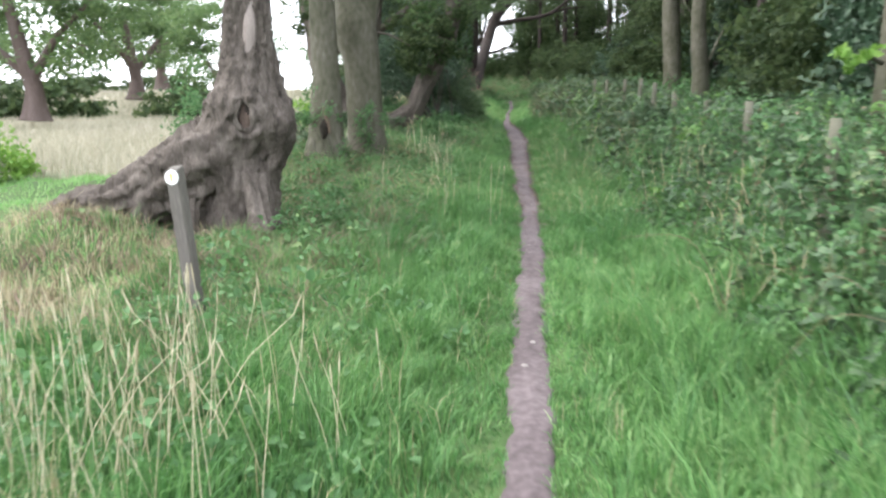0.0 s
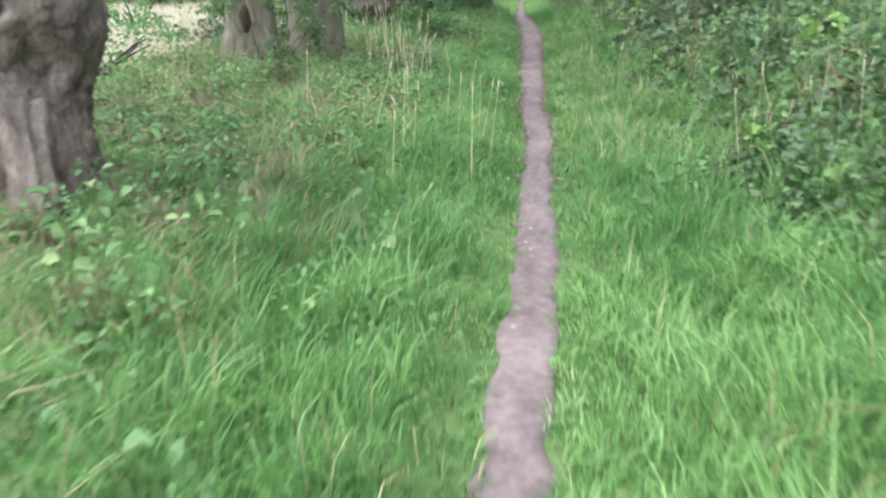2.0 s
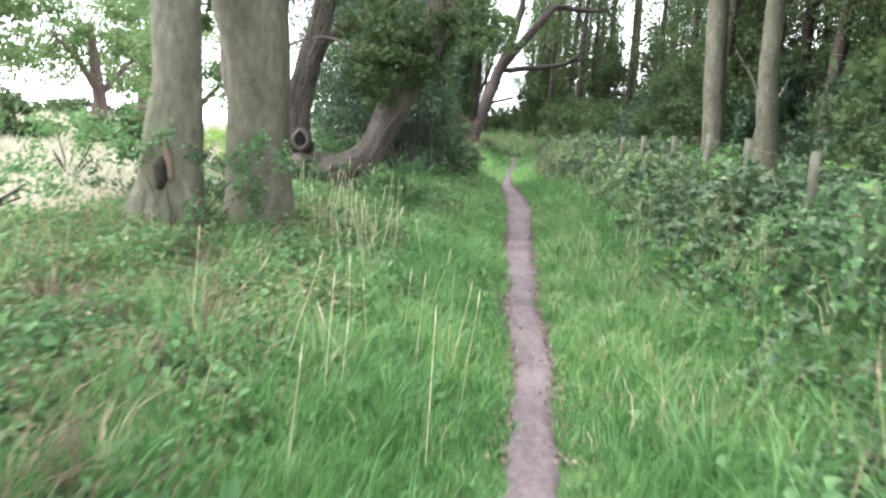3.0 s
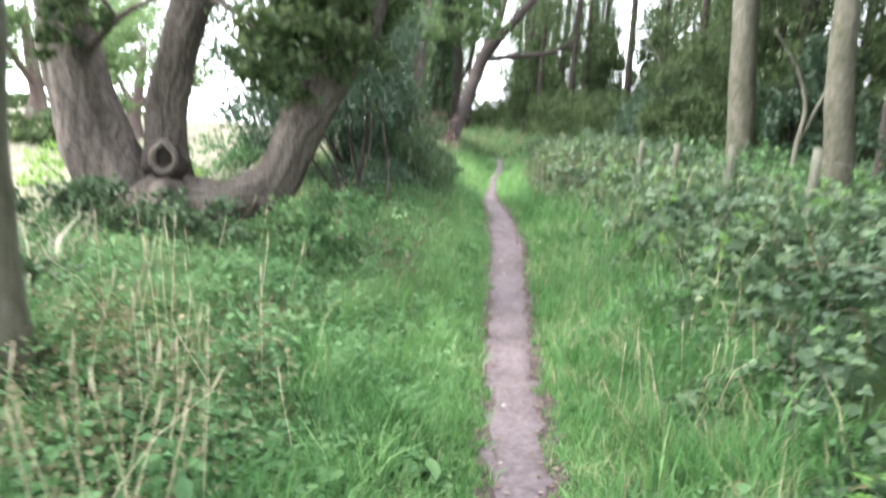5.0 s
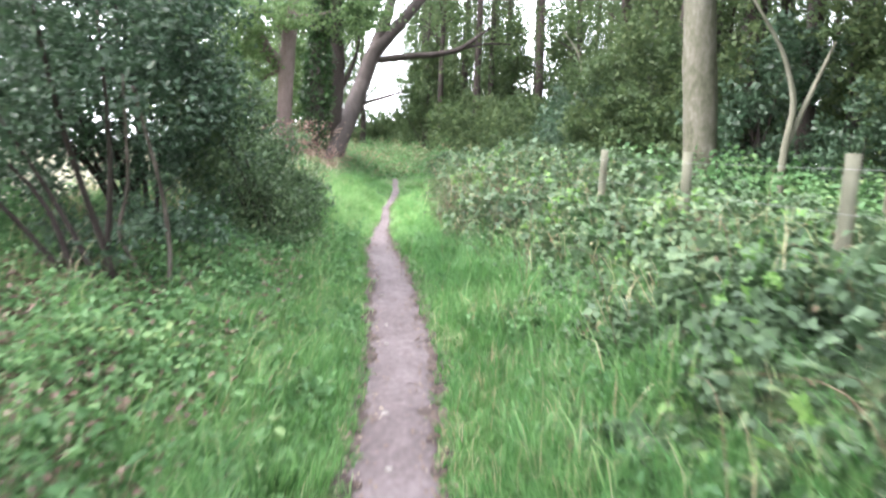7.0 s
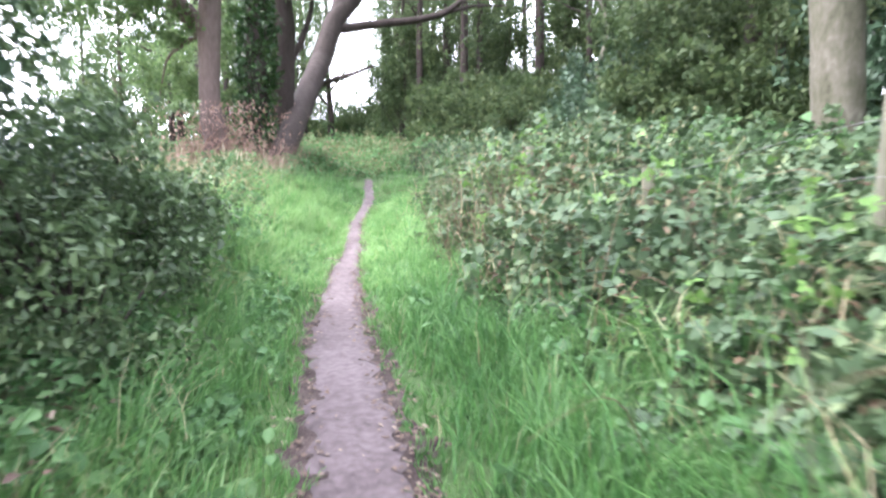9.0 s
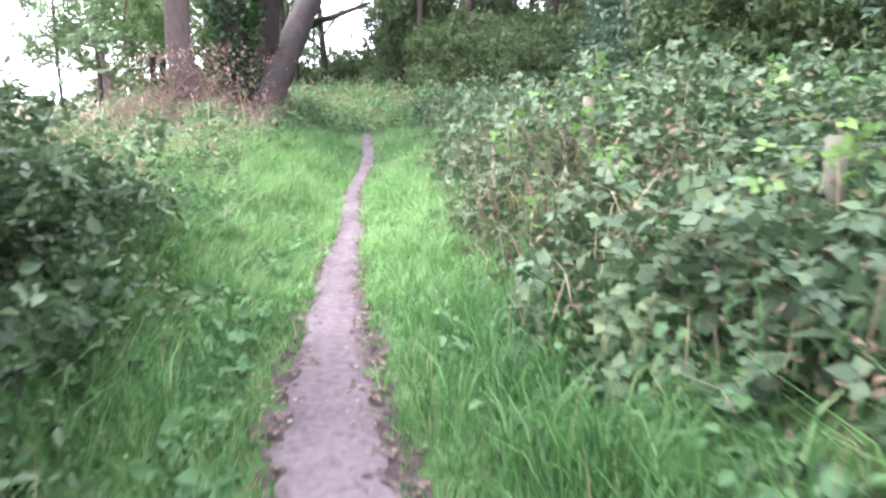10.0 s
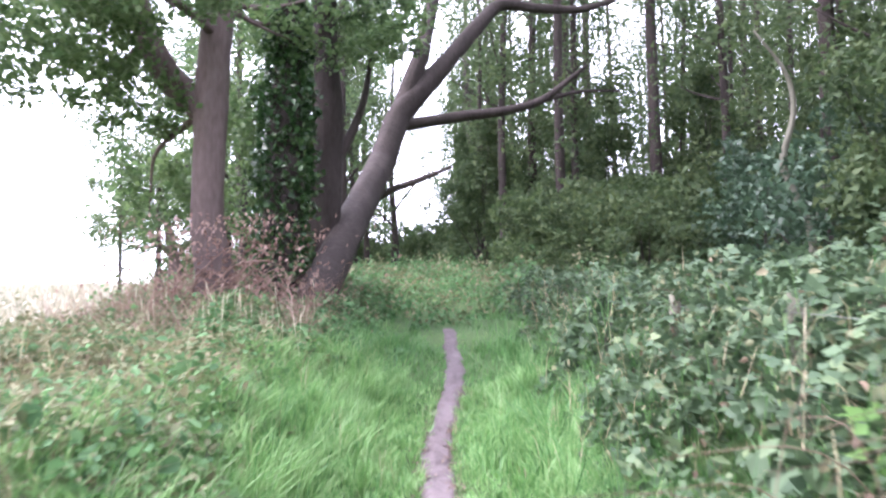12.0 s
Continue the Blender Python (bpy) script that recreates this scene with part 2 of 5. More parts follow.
HALF_W = [0.11, 0.11, 0.12, 0.125, 0.13, 0.135, 0.155, 0.19, 0.22, 0.24, 0.23, 0.19, 0.16, 0.13, 0.11, 0.11, 0.11, 0.08, 0.05, 0.05, 0.05]
RISE_Y = [-8, 0, 7, 11, 16, 22, 24.4, 28.7, 33, 36, 40, 44, 50, 60, 300]
RISE_Z = [-0.1, -0.05, 0.0, 0.02, 0.07, 0.33, 0.48, 0.6, 0.78, 1.15, 1.55, 1.85, 2.0, 2.2, 2.4]
FIELD_Z = [0.0, 0.08, 0.2, 0.32, 0.5, 0.7, 0.86, 1.1, 1.25, 1.4, 1.6, 1.75, 1.9, 2.05, 2.4]
OPEN_Z = [0.0, 0.05, 0.1, 0.12, 0.15, 0.18, 0.2, 0.2, 0.2, 0.2, 0.22, 0.35, 0.85, 1.65, 2.1]
WOOD_Z = [0.1, 0.15, 0.45, 0.55, 0.82, 0.95, 0.98, 1.0, 1.1, 1.25, 1.6, 1.85, 2.0, 2.2, 2.4]


def smooth(a, b, v):
    k = np.clip((v - a) / (b - a), 0, 1)
    return k * k * (3 - 2 * k)


def waves(x, y, size, seed):
    """Cheap smooth unevenness between about -1 and 1."""
    r = np.random.default_rng(seed)
    s = 0
    for i in range(7):
        a, p, k = r.uniform(0, 6.3), r.uniform(0, 6.3), r.uniform(0.6, 1.8) / size
        s = s + np.sin((x * np.cos(a) + y * np.sin(a)) * k * 6.28 + p)
    return s / 3.2


def xc(y):
    return np.interp(y, PATH_Y, PATH_X) + 0.012 * np.sin(y * 1.9) + 0.006 * np.sin(y * 4.3)


def gz(x, y):
    """Height of the ground."""
    x, y = np.asarray(x, float), np.asarray(y, float)
    u = x - xc(y)
    p = np.interp(y, RISE_Y, RISE_Z)
    f = np.interp(y, RISE_Y, FIELD_Z)
    w = np.interp(y, RISE_Y, WOOD_Z)
    f = f + (np.interp(y, RISE_Y, OPEN_Z) - f) * smooth(-4.6, -9.5, u)
    late = smooth(25, 28, y)
    z = p + (f - p) * smooth(-0.7 + 0.35 * late, -3.2 + 1.5 * late, u) + (w - p) * smooth(0.9, 2.5, u)
    # bank under the old tree's root
    z = z + 0.34 * np.exp(-(((x + 5.1) / 0.85) ** 2 + ((y - 7.0) / 0.75) ** 2) ** 1.3)
    near = smooth(0.15, 0.5, np.abs(u))
    far = 1 - smooth(60, 120, np.hypot(x, y - 15))
    z = z + near * far * (0.035 * waves(x, y, 1.3, 3) + 0.05 * waves(x, y, 4.0, 4)) - 0.035 * (1 - near)
    return z


# ---- mesh helpers ----
def mesh_object(name, verts, faces, material, parent=None, label="", shade=True):
    """One mesh object from arrays: faces is one array of equal-sided faces or a list of such arrays."""
    groups = [np.asarray(f, np.int32) for f in (faces if isinstance(faces, list) else [faces]) if len(f)]
    me = bpy.data.meshes.new(name)
    verts = np.asarray(verts, np.float32)
    me.vertices.add(len(verts))
    me.vertices.foreach_set("co", verts.ravel())
    loops = np.concatenate([g.ravel() for g in groups])
    sizes = np.concatenate([np.full(len(g), g.shape[1], np.int32) for g in groups])
    me.loops.add(len(loops))
    me.loops.foreach_set("vertex_index", loops)
    me.polygons.add(len(sizes))
    me.polygons.foreach_set("loop_start", np.concatenate([[0], np.cumsum(sizes)[:-1]]).astype(np.int32))
    me.polygons.foreach_set("loop_total", sizes)
    me.polygons.foreach_set("use_smooth", np.full(len(sizes), shade))
    me.materials.append(material)
    me.update(calc_edges=True)
    ob = new(name, me)
    if parent is not None:
        ob.parent = parent
    if label:
        ob["label"] = label
    return ob


def thing(name, at, label, category, group="", kind=""):
    ob = new(name)
    ob.location = at
    ob.empty_display_size = 0.2
    return tagged(ob, label, category, group, kind)


def tube(points, radii, segs=14, rough=0.06, seed=1, flare=0.0, closed=True, step=0.22, ridge=0.0):
    """A limb along a line of points: smooth, tapered, uneven. Gives verts and [quads, caps]."""
    pts, rad = np.asarray(points, float), np.asarray(radii, float)
    d = np.concatenate([[0], np.cumsum(np.linalg.norm(np.diff(pts, axis=0), axis=1))])
    n = max(3, int(d[-1] / step) + 1)
    s = np.linspace(0, d[-1], n)
    cx = np.stack([np.interp(s, d, pts[:, i]) for i in range(3)], 1)
    for _ in range(max(1, int(0.3 / step * 2))):
        cx[1:-1] = 0.25 * cx[:-2] + 0.5 * cx[1:-1] + 0.25 * cx[2:]
    r = np.interp(s, d, rad)
    tan = np.gradient(cx, axis=0)
    tan /= np.linalg.norm(tan, axis=1)[:, None]
    ref = np.array([0.13, 1.0, 0.07]) if abs(tan[:, 1]).mean() < 0.8 else np.array([1.0, 0.1, 0.1])
    a = np.cross(tan, ref)
    a /= np.linalg.norm(a, axis=1)[:, None]
    b = np.cross(tan, a)
    th = np.linspace(0, 2 * math.pi, segs, endpoint=False)
    rs = np.random.default_rng(seed)
    bump = np.zeros((n, segs))
    for k in range(1, 7):
        ph, fr = rs.uniform(0, 6.28), rs.uniform(0.6, 2.6)
        bump += np.sin(th[None] * (k if k < 4 else k + 3) + ph + 0.8 * np.sin(s[:, None] * fr + ph)) * rs.uniform(0.4, 1) / (1 + 0.3 * k)
    rr = r[:, None] * (1 + rough * bump)
    if ridge:
        # long, wandering furrows of old bark, broken into plates
        wob = 1.3 * np.sin(s[:, None] * 4.1 + seed) + 0.7 * np.sin(s[:, None] * 11.3 + th[None] * 2)
        fur = np.abs(np.sin(th[None] * 7.5 + wob)) + 0.5 * np.abs(np.sin(th[None] * 13 - wob * 1.4 + s[:, None] * 2)) + 0.35 * np.abs(np.sin(s[:, None] * 17 + 3 * np.sin(th[None] * 4 + seed)))
        lump = np.sin(s[:, None] * 6.3 + 2 * th[None] + seed) + np.sin(s[:, None] * 3.7 - 3 * th[None])
        rr = rr + ridge * (fur - 1.0) + 0.6 * ridge * lump
    if flare:
        rr = rr * (1 + flare * np.exp(-s[:, None] / 0.35) * (1 + 0.5 * np.sin(5 * th[None] + seed)))
    v = cx[:, None] + rr[..., None] * (np.cos(th)[None, :, None] * a[:, None] + np.sin(th)[None, :, None] * b[:, None])
    i = np.arange(n - 1)[:, None] * segs
    j = np.arange(segs)[None]
    q = np.stack([i + j, i + (j + 1) % segs, i + segs + (j + 1) % segs, i + segs + j], -1).reshape(-1, 4)
    caps = [np.arange(segs)[None, ::-1], (np.arange(segs) + (n - 1) * segs)[None]] if closed else []
    return v.reshape(-1, 3), [q] + caps


def unit(v):
    return v / np.maximum(np.linalg.norm(v, axis=1), 1e-9)[:, None]


def leaves(c, size, up=0.6, fold=0.25, slim=0.55, droop=0.0):
    """Leaves round the points c: six-cornered, folded along the midrib, mostly facing up."""
    n = len(c)
    size = np.broadcast_to(size, n) * rng.uniform(0.6, 1.3, n)
    nor = unit(rng.normal(0, 1, (n, 3)) * (1 - up) + np.array([0, 0, 1.0]) * up)
    t = rng.normal(0, 1, (n, 3))
    t[:, 2] -= droop
    t = unit(t - nor * (t * nor).sum(1)[:, None])
    b = np.cross(nor, t)
    L, W = size[:, None], (size * slim * rng.uniform(0.8, 1.2, n))[:, None]
    lift = nor * W * fold
    base, tip = c - t * L * 0.5, c + t * L * 0.5 - nor * L * 0.12
    v = np.stack([base, c - t * L * 0.18 - b * W * 0.5 + lift, c + t * L * 0.18 - b * W * 0.38 + lift, tip, c + t * L * 0.18 + b * W * 0.38 + lift, c - t * L * 0.18 + b * W * 0.5 + lift], 1)
    k = np.arange(n)[:, None] * 6
    f = np.concatenate([k + np.array([[0, 1, 2, 3]]), k + np.array([[0, 3, 4, 5]])], 0)
    return v.reshape(-1, 3), f


def small_leaves(c, size, up=0.3, slim=0.6):
    """Lighter leaves for crowns: a folded rhomb each."""
    n = len(c)
    size = np.broadcast_to(size, n) * rng.uniform(0.6, 1.35, n)
    nor = unit(rng.normal(0, 1, (n, 3)) * (1 - up) + np.array([0, 0, 1.0]) * up)
    t = rng.normal(0, 1, (n, 3))
    t = unit(t - nor * (t * nor).sum(1)[:, None])
    b = np.cross(nor, t)
    L, W = size[:, None], (size * slim)[:, None]
    v = np.stack([c - t * L * 0.5, c - b * W * 0.5 + nor * W * 0.2, c + t * L * 0.5, c + b * W * 0.5 + nor * W * 0.2], 1)
    k = np.arange(n)[:, None] * 4
    f = np.concatenate([k + np.array([[0, 1, 2]]), k + np.array([[0, 2, 3]])], 0)
    return v.reshape(-1, 3), f


def tiny_leaves(c, size, up=0.3, slim=0.6):
    """Leaves seen from far off: one pointed triangle each."""
    n = len(c)
    size = np.broadcast_to(size, n) * rng.uniform(0.6, 1.35, n)
    nor = unit(rng.normal(0, 1, (n, 3)) * (1 - up) + np.array([0, 0, 1.0]) * up)
    t = rng.normal(0, 1, (n, 3))
    t = unit(t - nor * (t * nor).sum(1)[:, None])
    b = np.cross(nor, t) * (size * slim * 0.5)[:, None]
    v = np.stack([c - t * size[:, None] * 0.4 - b, c - t * size[:, None] * 0.4 + b, c + t * size[:, None] * 0.6], 1)
    return v.reshape(-1, 3), np.arange(3 * n).reshape(-1, 3)


def trifoliate(c, size, up=0.65):
    """Bramble leaves: three folded leaflets spread from one point each."""
    n = len(c)
    nor = unit(rng.normal(0, 1, (n, 3)) * (1 - up) + np.array([0, 0, 1.0]) * up)
    t = rng.normal(0, 1, (n, 3))
    t = unit(t - nor * (t * nor).sum(1)[:, None])
    b = np.cross(nor, t)
    s = (size * rng.uniform(0.6, 1.3, n))[:, None]
    out = []
    for turn, big in ((0.0, 1.15), (1.25, 0.9), (-1.25, 0.9)):
        d = t * math.cos(turn) + b * math.sin(turn)
        w = np.cross(nor, d)
        L = s * big
        tilt = nor * L * rng.uniform(-0.25, 0.1, n)[:, None]
        out.append(np.stack([c + d * L * 0.1, c + d * L * 0.5 - w * L * 0.36 + nor * L * 0.08 + tilt * 0.5, c + d * L * 1.05 + tilt, c + d * L * 0.5 + w * L * 0.36 + nor * L * 0.08 + tilt * 0.5], 1))
    v = np.concatenate(out, 1).reshape(-1, 3)
    k = np.arange(3 * n)[:, None] * 4
    return v, np.concatenate([k + np.array([[0, 1, 2]]), k + np.array([[0, 2, 3]])], 0)


def blades(x, y, tall, wide, lean=0.5, base=None):
    """Grass: curved tapering blades of five corners, rooted at x, y."""
    n = len(x)
    z = gz(x, y) if base is None else base
    tall = np.broadcast_to(tall, n) * rng.uniform(0.5, 1.25, n)
    a = 3.1 * waves(x, y, 0.6, 61) + rng.normal(0, 0.9, n)
    out = np.stack([np.cos(a), np.sin(a), np.zeros(n)], 1)
    face = rng.uniform(0, 6.283, n)
    side = np.stack([np.cos(face), np.sin(face), np.zeros(n)], 1) * (np.broadcast_to(wide, n) * rng.uniform(0.6, 1.3, n) * 0.5)[:, None]
    le = (tall * lean * rng.uniform(0.1, 1.3, n))[:, None]
    root = np.stack([x, y, z - 0.02], 1)
    up = np.array([0, 0, 1.0])
    mid = root + up * (tall * 0.6)[:, None] + out * le * 0.3
    tip = root + up * (tall * rng.uniform(0.78, 1.0, n))[:, None] + out * le
    v = np.stack([root - side, root + side, mid + side * 0.8, mid - side * 0.8, tip], 1)
    k = np.arange(n)[:, None] * 5
    return v.reshape(-1, 3), [k + np.array([[0, 1, 2, 3]]), k + np.array([[3, 2, 4]])]


def join(parts):
    vs, groups, o = [], {}, 0
    for v, fs in parts:
        for f in (fs if isinstance(fs, list) else [fs]):
            groups.setdefault(f.shape[1], []).append(f + o)
        vs.append(v)
        o += len(v)
    return np.concatenate(vs), [np.concatenate(g) for g in groups.values()]


def blob_points(centre, radii, n, hollow=0.45):
    """Points in an uneven, clumped egg shape, thicker towards its skin."""
    m = max(6, n // 60)
    clump = unit(rng.normal(0, 1, (m, 3))) * rng.uniform(hollow, 1.0, m)[:, None] ** 0.7
    pick = clump[rng.integers(0, m, n)] + rng.normal(0, 0.13, (n, 3))
    return np.asarray(centre) + pick * np.asarray(radii)


# ---- ground, path ----
def spaced(a, b, fine_a, fine_b, fine, grow=1.25):
    mid = list(np.arange(fine_a, fine_b + 1e-6, fine))
    lo, hi, s = [], [], fine
    v = fine_a
    while v > a:
        s *= grow
        v -= s
        lo.append(max(v, a))
    s, v = fine, fine_b
    while v < b:
        s *= grow
        v += s
        hi.append(min(v, b))
    return np.array(lo[::-1] + mid + hi)


gx, gy = spaced(-700, 700, -7, 8, 0.13), spaced(-500, 900, -2, 42, 0.2)
GX, GY = np.meshgrid(gx, gy)
nx = len(gx)
qi = (np.arange(len(gy) - 1)[:, None] * nx + np.arange(nx - 1)[None]).reshape(-1)
ground = mesh_object("ground", np.stack([GX, GY, gz(GX, GY)], -1).reshape(-1, 3), np.stack([qi, qi + 1, qi + nx + 1, qi + nx], 1), EARTH)
tagged(ground, "uneven earth bank and turf under the grass", "ground", kind="structure")

py = np.arange(-4, 37.4, 0.06)
across = np.linspace(-1, 1, 13)
hw = np.interp(py, PATH_Y, HALF_W) * 1.04
edge_l = hw * (1 + 0.17 * waves(py, 0 * py, 0.5, 11) + 0.06 * waves(py, 0 * py, 0.17, 12))
edge_r = hw * (1 + 0.17 * waves(py, 0 * py, 0.5, 13) + 0.06 * waves(py, 0 * py, 0.17, 14))
PU = np.where(across[None] < 0, across[None] * edge_l[:, None], across[None] * edge_r[:, None])
PX, PYY = xc(py)[:, None] + PU, np.repeat(py[:, None], 13, 1)
PZ = gz(PX, PYY) + 0.024 - 0.022 * across[None] ** 6 + 0.009 * waves(PX, PYY, 0.22, 15) + 0.005 * waves(PX, PYY, 0.1, 16)
pi_ = (np.arange(len(py) - 1)[:, None] * 13 + np.arange(12)[None]).reshape(-1)
path_ob = mesh_object("path", np.stack([PX, PYY, PZ], -1).reshape(-1, 3), np.stack([pi_, pi_ + 1, pi_ + 14, pi_ + 13], 1), SOIL)
tagged(path_ob, "narrow trodden path of bare pinkish-brown earth", "path", kind="structure")


# dark crumbled earth where the grass gives out beside the trodden strip
my = np.arange(9.5, 30, 0.07)
mw = np.interp(my, PATH_Y, HALF_W) + 0.085 * smooth(9.5, 13, my) * (1 - smooth(26, 30, my))
m_across = np.linspace(-1, 1, 15)
ml = mw * (1 + 0.16 * waves(my, 0 * my, 0.6, 17) + 0.1 * waves(my, 0 * my, 0.2, 18))
mr = mw * (1.06 + 0.16 * waves(my, 0 * my, 0.6, 19) + 0.1 * waves(my, 0 * my, 0.2, 20))
MU = np.where(m_across[None] < 0, m_across[None] * ml[:, None], m_across[None] * mr[:, None])
EX, EY = xc(my)[:, None] + MU, np.repeat(my[:, None], 15, 1)
EZ = gz(EX, EY) + 0.007 + 0.011 * waves(EX, EY, 0.12, 22) * np.abs(m_across[None])
ei = (np.arange(len(my) - 1)[:, None] * 15 + np.arange(14)[None]).reshape(-1)
margin = mesh_object("path_margin", np.stack([EX, EY, EZ], -1).reshape(-1, 3), np.stack([ei, ei + 1, ei + 16, ei + 15], 1), DAMP_EARTH)
tagged(margin, "dark damp crumbled earth along the path's edges", "ground", kind="structure")


# ---- waymark post ----
def rounded_box(bm, sx, sy, sz, bevel, at=(0, 0, 0)):
    m = Matrix.Translation(at) @ Matrix.Diagonal((sx, sy, sz, 1))
    made = bmesh.ops.create_cube(bm, size=1, matrix=m)
    edges = {e for v in made["verts"] for e in v.link_edges}
    bmesh.ops.bevel(bm, geom=list(edges), offset=bevel, segments=2, affect="EDGES")


def part(name, bm, material, parent, label=""):
    me = bpy.data.meshes.new(name)
    bm.to_mesh(me)
    bm.free()
    me.materials.append(material)
    ob = new(name, me)
    ob.parent = parent
    if label:
        ob["label"] = label
    return ob


def waymark_post(at, height, tilt):
    w = thing("waymark_post", at, "leaning weathered square wooden waymark post in long grass", "post")
    w.rotation_euler = tilt
    bm = bmesh.new()
    rounded_box(bm, 0.1, 0.1, height + 0.25, 0.008, (0, 0, height / 2 - 0.125))
    for v in bm.verts:
        if v.co.z > height - 0.05:
            v.co.z += 0.35 * v.co.y - 0.01
    part("post", bm, GREY_WOOD, w)
    bm = bmesh.new()
    bmesh.ops.create_cone(bm, cap_ends=True, segments=28, radius1=0.054, radius2=0.052, depth=0.006, matrix=pose(0, -0.054, height - 0.075, 90))
    disc = part("disc", bm, WHITE_DISC, w, "round white plastic waymark disc")
    bm = bmesh.new()
    rounded_box(bm, 0.016, 0.002, 0.04, 0.0006, (0, -0.0585, height - 0.082))
    ring = bmesh.ops.create_cone(bm, cap_ends=True, segments=3, radius1=0.022, radius2=0.022, depth=0.002, matrix=pose(0, -0.0585, height - 0.058, 90, 0, 0))
    part("arrow", bm, YELLOW, disc, "faded yellow arrow")
    return w


waymark_post((-3.12, 4.95, float(gz(-3.12, 4.95))), 1.09, (radians(-3), radians(-6), radians(-12)))


# ---- fence ----
FENCE = [(1.8, 5.4), (2.16, 7.75), (2.56, 10.05), (2.85, 12.2), (3.18, 14.4), (3.55, 16.6), (3.95, 19.3), (4.0, 21.4), (4.2, 23.9), (3.8, 25.5), (3.85, 28.3), (4.1, 30.3), (4.2, 32.2), (4.3, 34.0), (5.0, 37.4)]
TOPS = [1.5, 1.6, 1.6, 1.72, 1.88, 2.0, 2.03, 2.05, 2.1, 1.7, 1.9, 1.92, 1.87, 1.9, 1.95]
fence = thing("fence", (2.8, 18, float(gz(2.8, 18))), "round wooden stake fence with plain wire in brambles", "fence")
fence_at = Vector(fence.location)
rf = random.Random(5)
heads = []
for (fx, fy), top in zip(FENCE, TOPS):
    g = float(gz(fx, fy))
    tx, ty = rf.uniform(-0.04, 0.04), rf.uniform(-0.03, 0.03)
    v, f = tube([(fx, fy, g - 0.2), (fx + tx * 0.5, fy + ty * 0.5, (g + top) / 2), (fx + tx, fy + ty, top)], [0.05, 0.048, 0.046], 10, 0.03, rf.randint(0, 999))
    mesh_object("post", v - np.array(fence_at), f, POST_WOOD, fence)
    heads.append((fx + tx - 0.05, fy + ty, top))
for drop in (0.1, 0.38):
    v, f = tube([(a - 0.0, b, c - drop) for a, b, c in heads], [0.0016] * len(heads), 5, 0, 3, step=0.5)
    mesh_object("wire", v - np.array(fence_at), f, WIRE, fence, "thin grey wire")
fence.location = fence_at


# ---- trees ----
def grow_tree(name, at, label, bark, trunk, limbs=(), crowns=(), leaf=OAK, leaf_size=0.11, twigs=0, seed=1, flare=0.25, segs=22, rough=0.07, category="tree", foliage=None):
    """trunk: (x, y, z, r) rows. limbs: lists of such rows. crowns: (centre, radii, count). All in world metres."""
    t = thing(name, at, label, category)
    o = np.array(at)

    def limb(kind, rows, k, fl=0.0, sg=12, rg=0.05):
        rows = np.asarray(rows, float)
        if rows[0, 3] > 0.18 and sg < 20:
            sg, rg = 30, 0.085
        old = bark is BARK and rows[0, 3] > 0.18
        v, f = tube(rows[:, :3], rows[:, 3], 72 if old else sg, rg, seed * 31 + k, fl, step=0.035 if old else 0.07 if sg > 12 else 0.2, ridge=0.02 if old else 0.004 if sg > 19 else 0.0)
        mesh_object(kind, v - o, f, bark, t)

    limb("trunk", trunk, 0, flare, segs, rough)
    for k, rows in enumerate(limbs):
        limb("limb", rows, k + 1)
    rs = random.Random(seed)
    for k in range(twigs):
        c, r, _ = rs.choice(crowns)
        end = [c[i] + rs.uniform(-0.8, 0.8) * r[i] for i in range(3)]
        b = min((row for src in (trunk, *limbs) for row in src[len(src) // 2:]), key=lambda row: sum((row[i] - end[i]) ** 2 for i in range(3)))
        mid = [(b[i] + end[i]) / 2 + rs.uniform(-0.3, 0.3) for i in range(3)]
        limb("branch", [(*b[:3], min(b[3] * 0.5, 0.07)), (*mid, 0.03), (*end, 0.01)], 50 + k, 0, 6)
    if crowns:
        pts = np.concatenate([blob_points(c, r, n) for c, r, n in crowns])
        v, f = (foliage or small_leaves)(pts, leaf_size)
        mesh_object("crown", v - o, f, leaf, t)
    return t


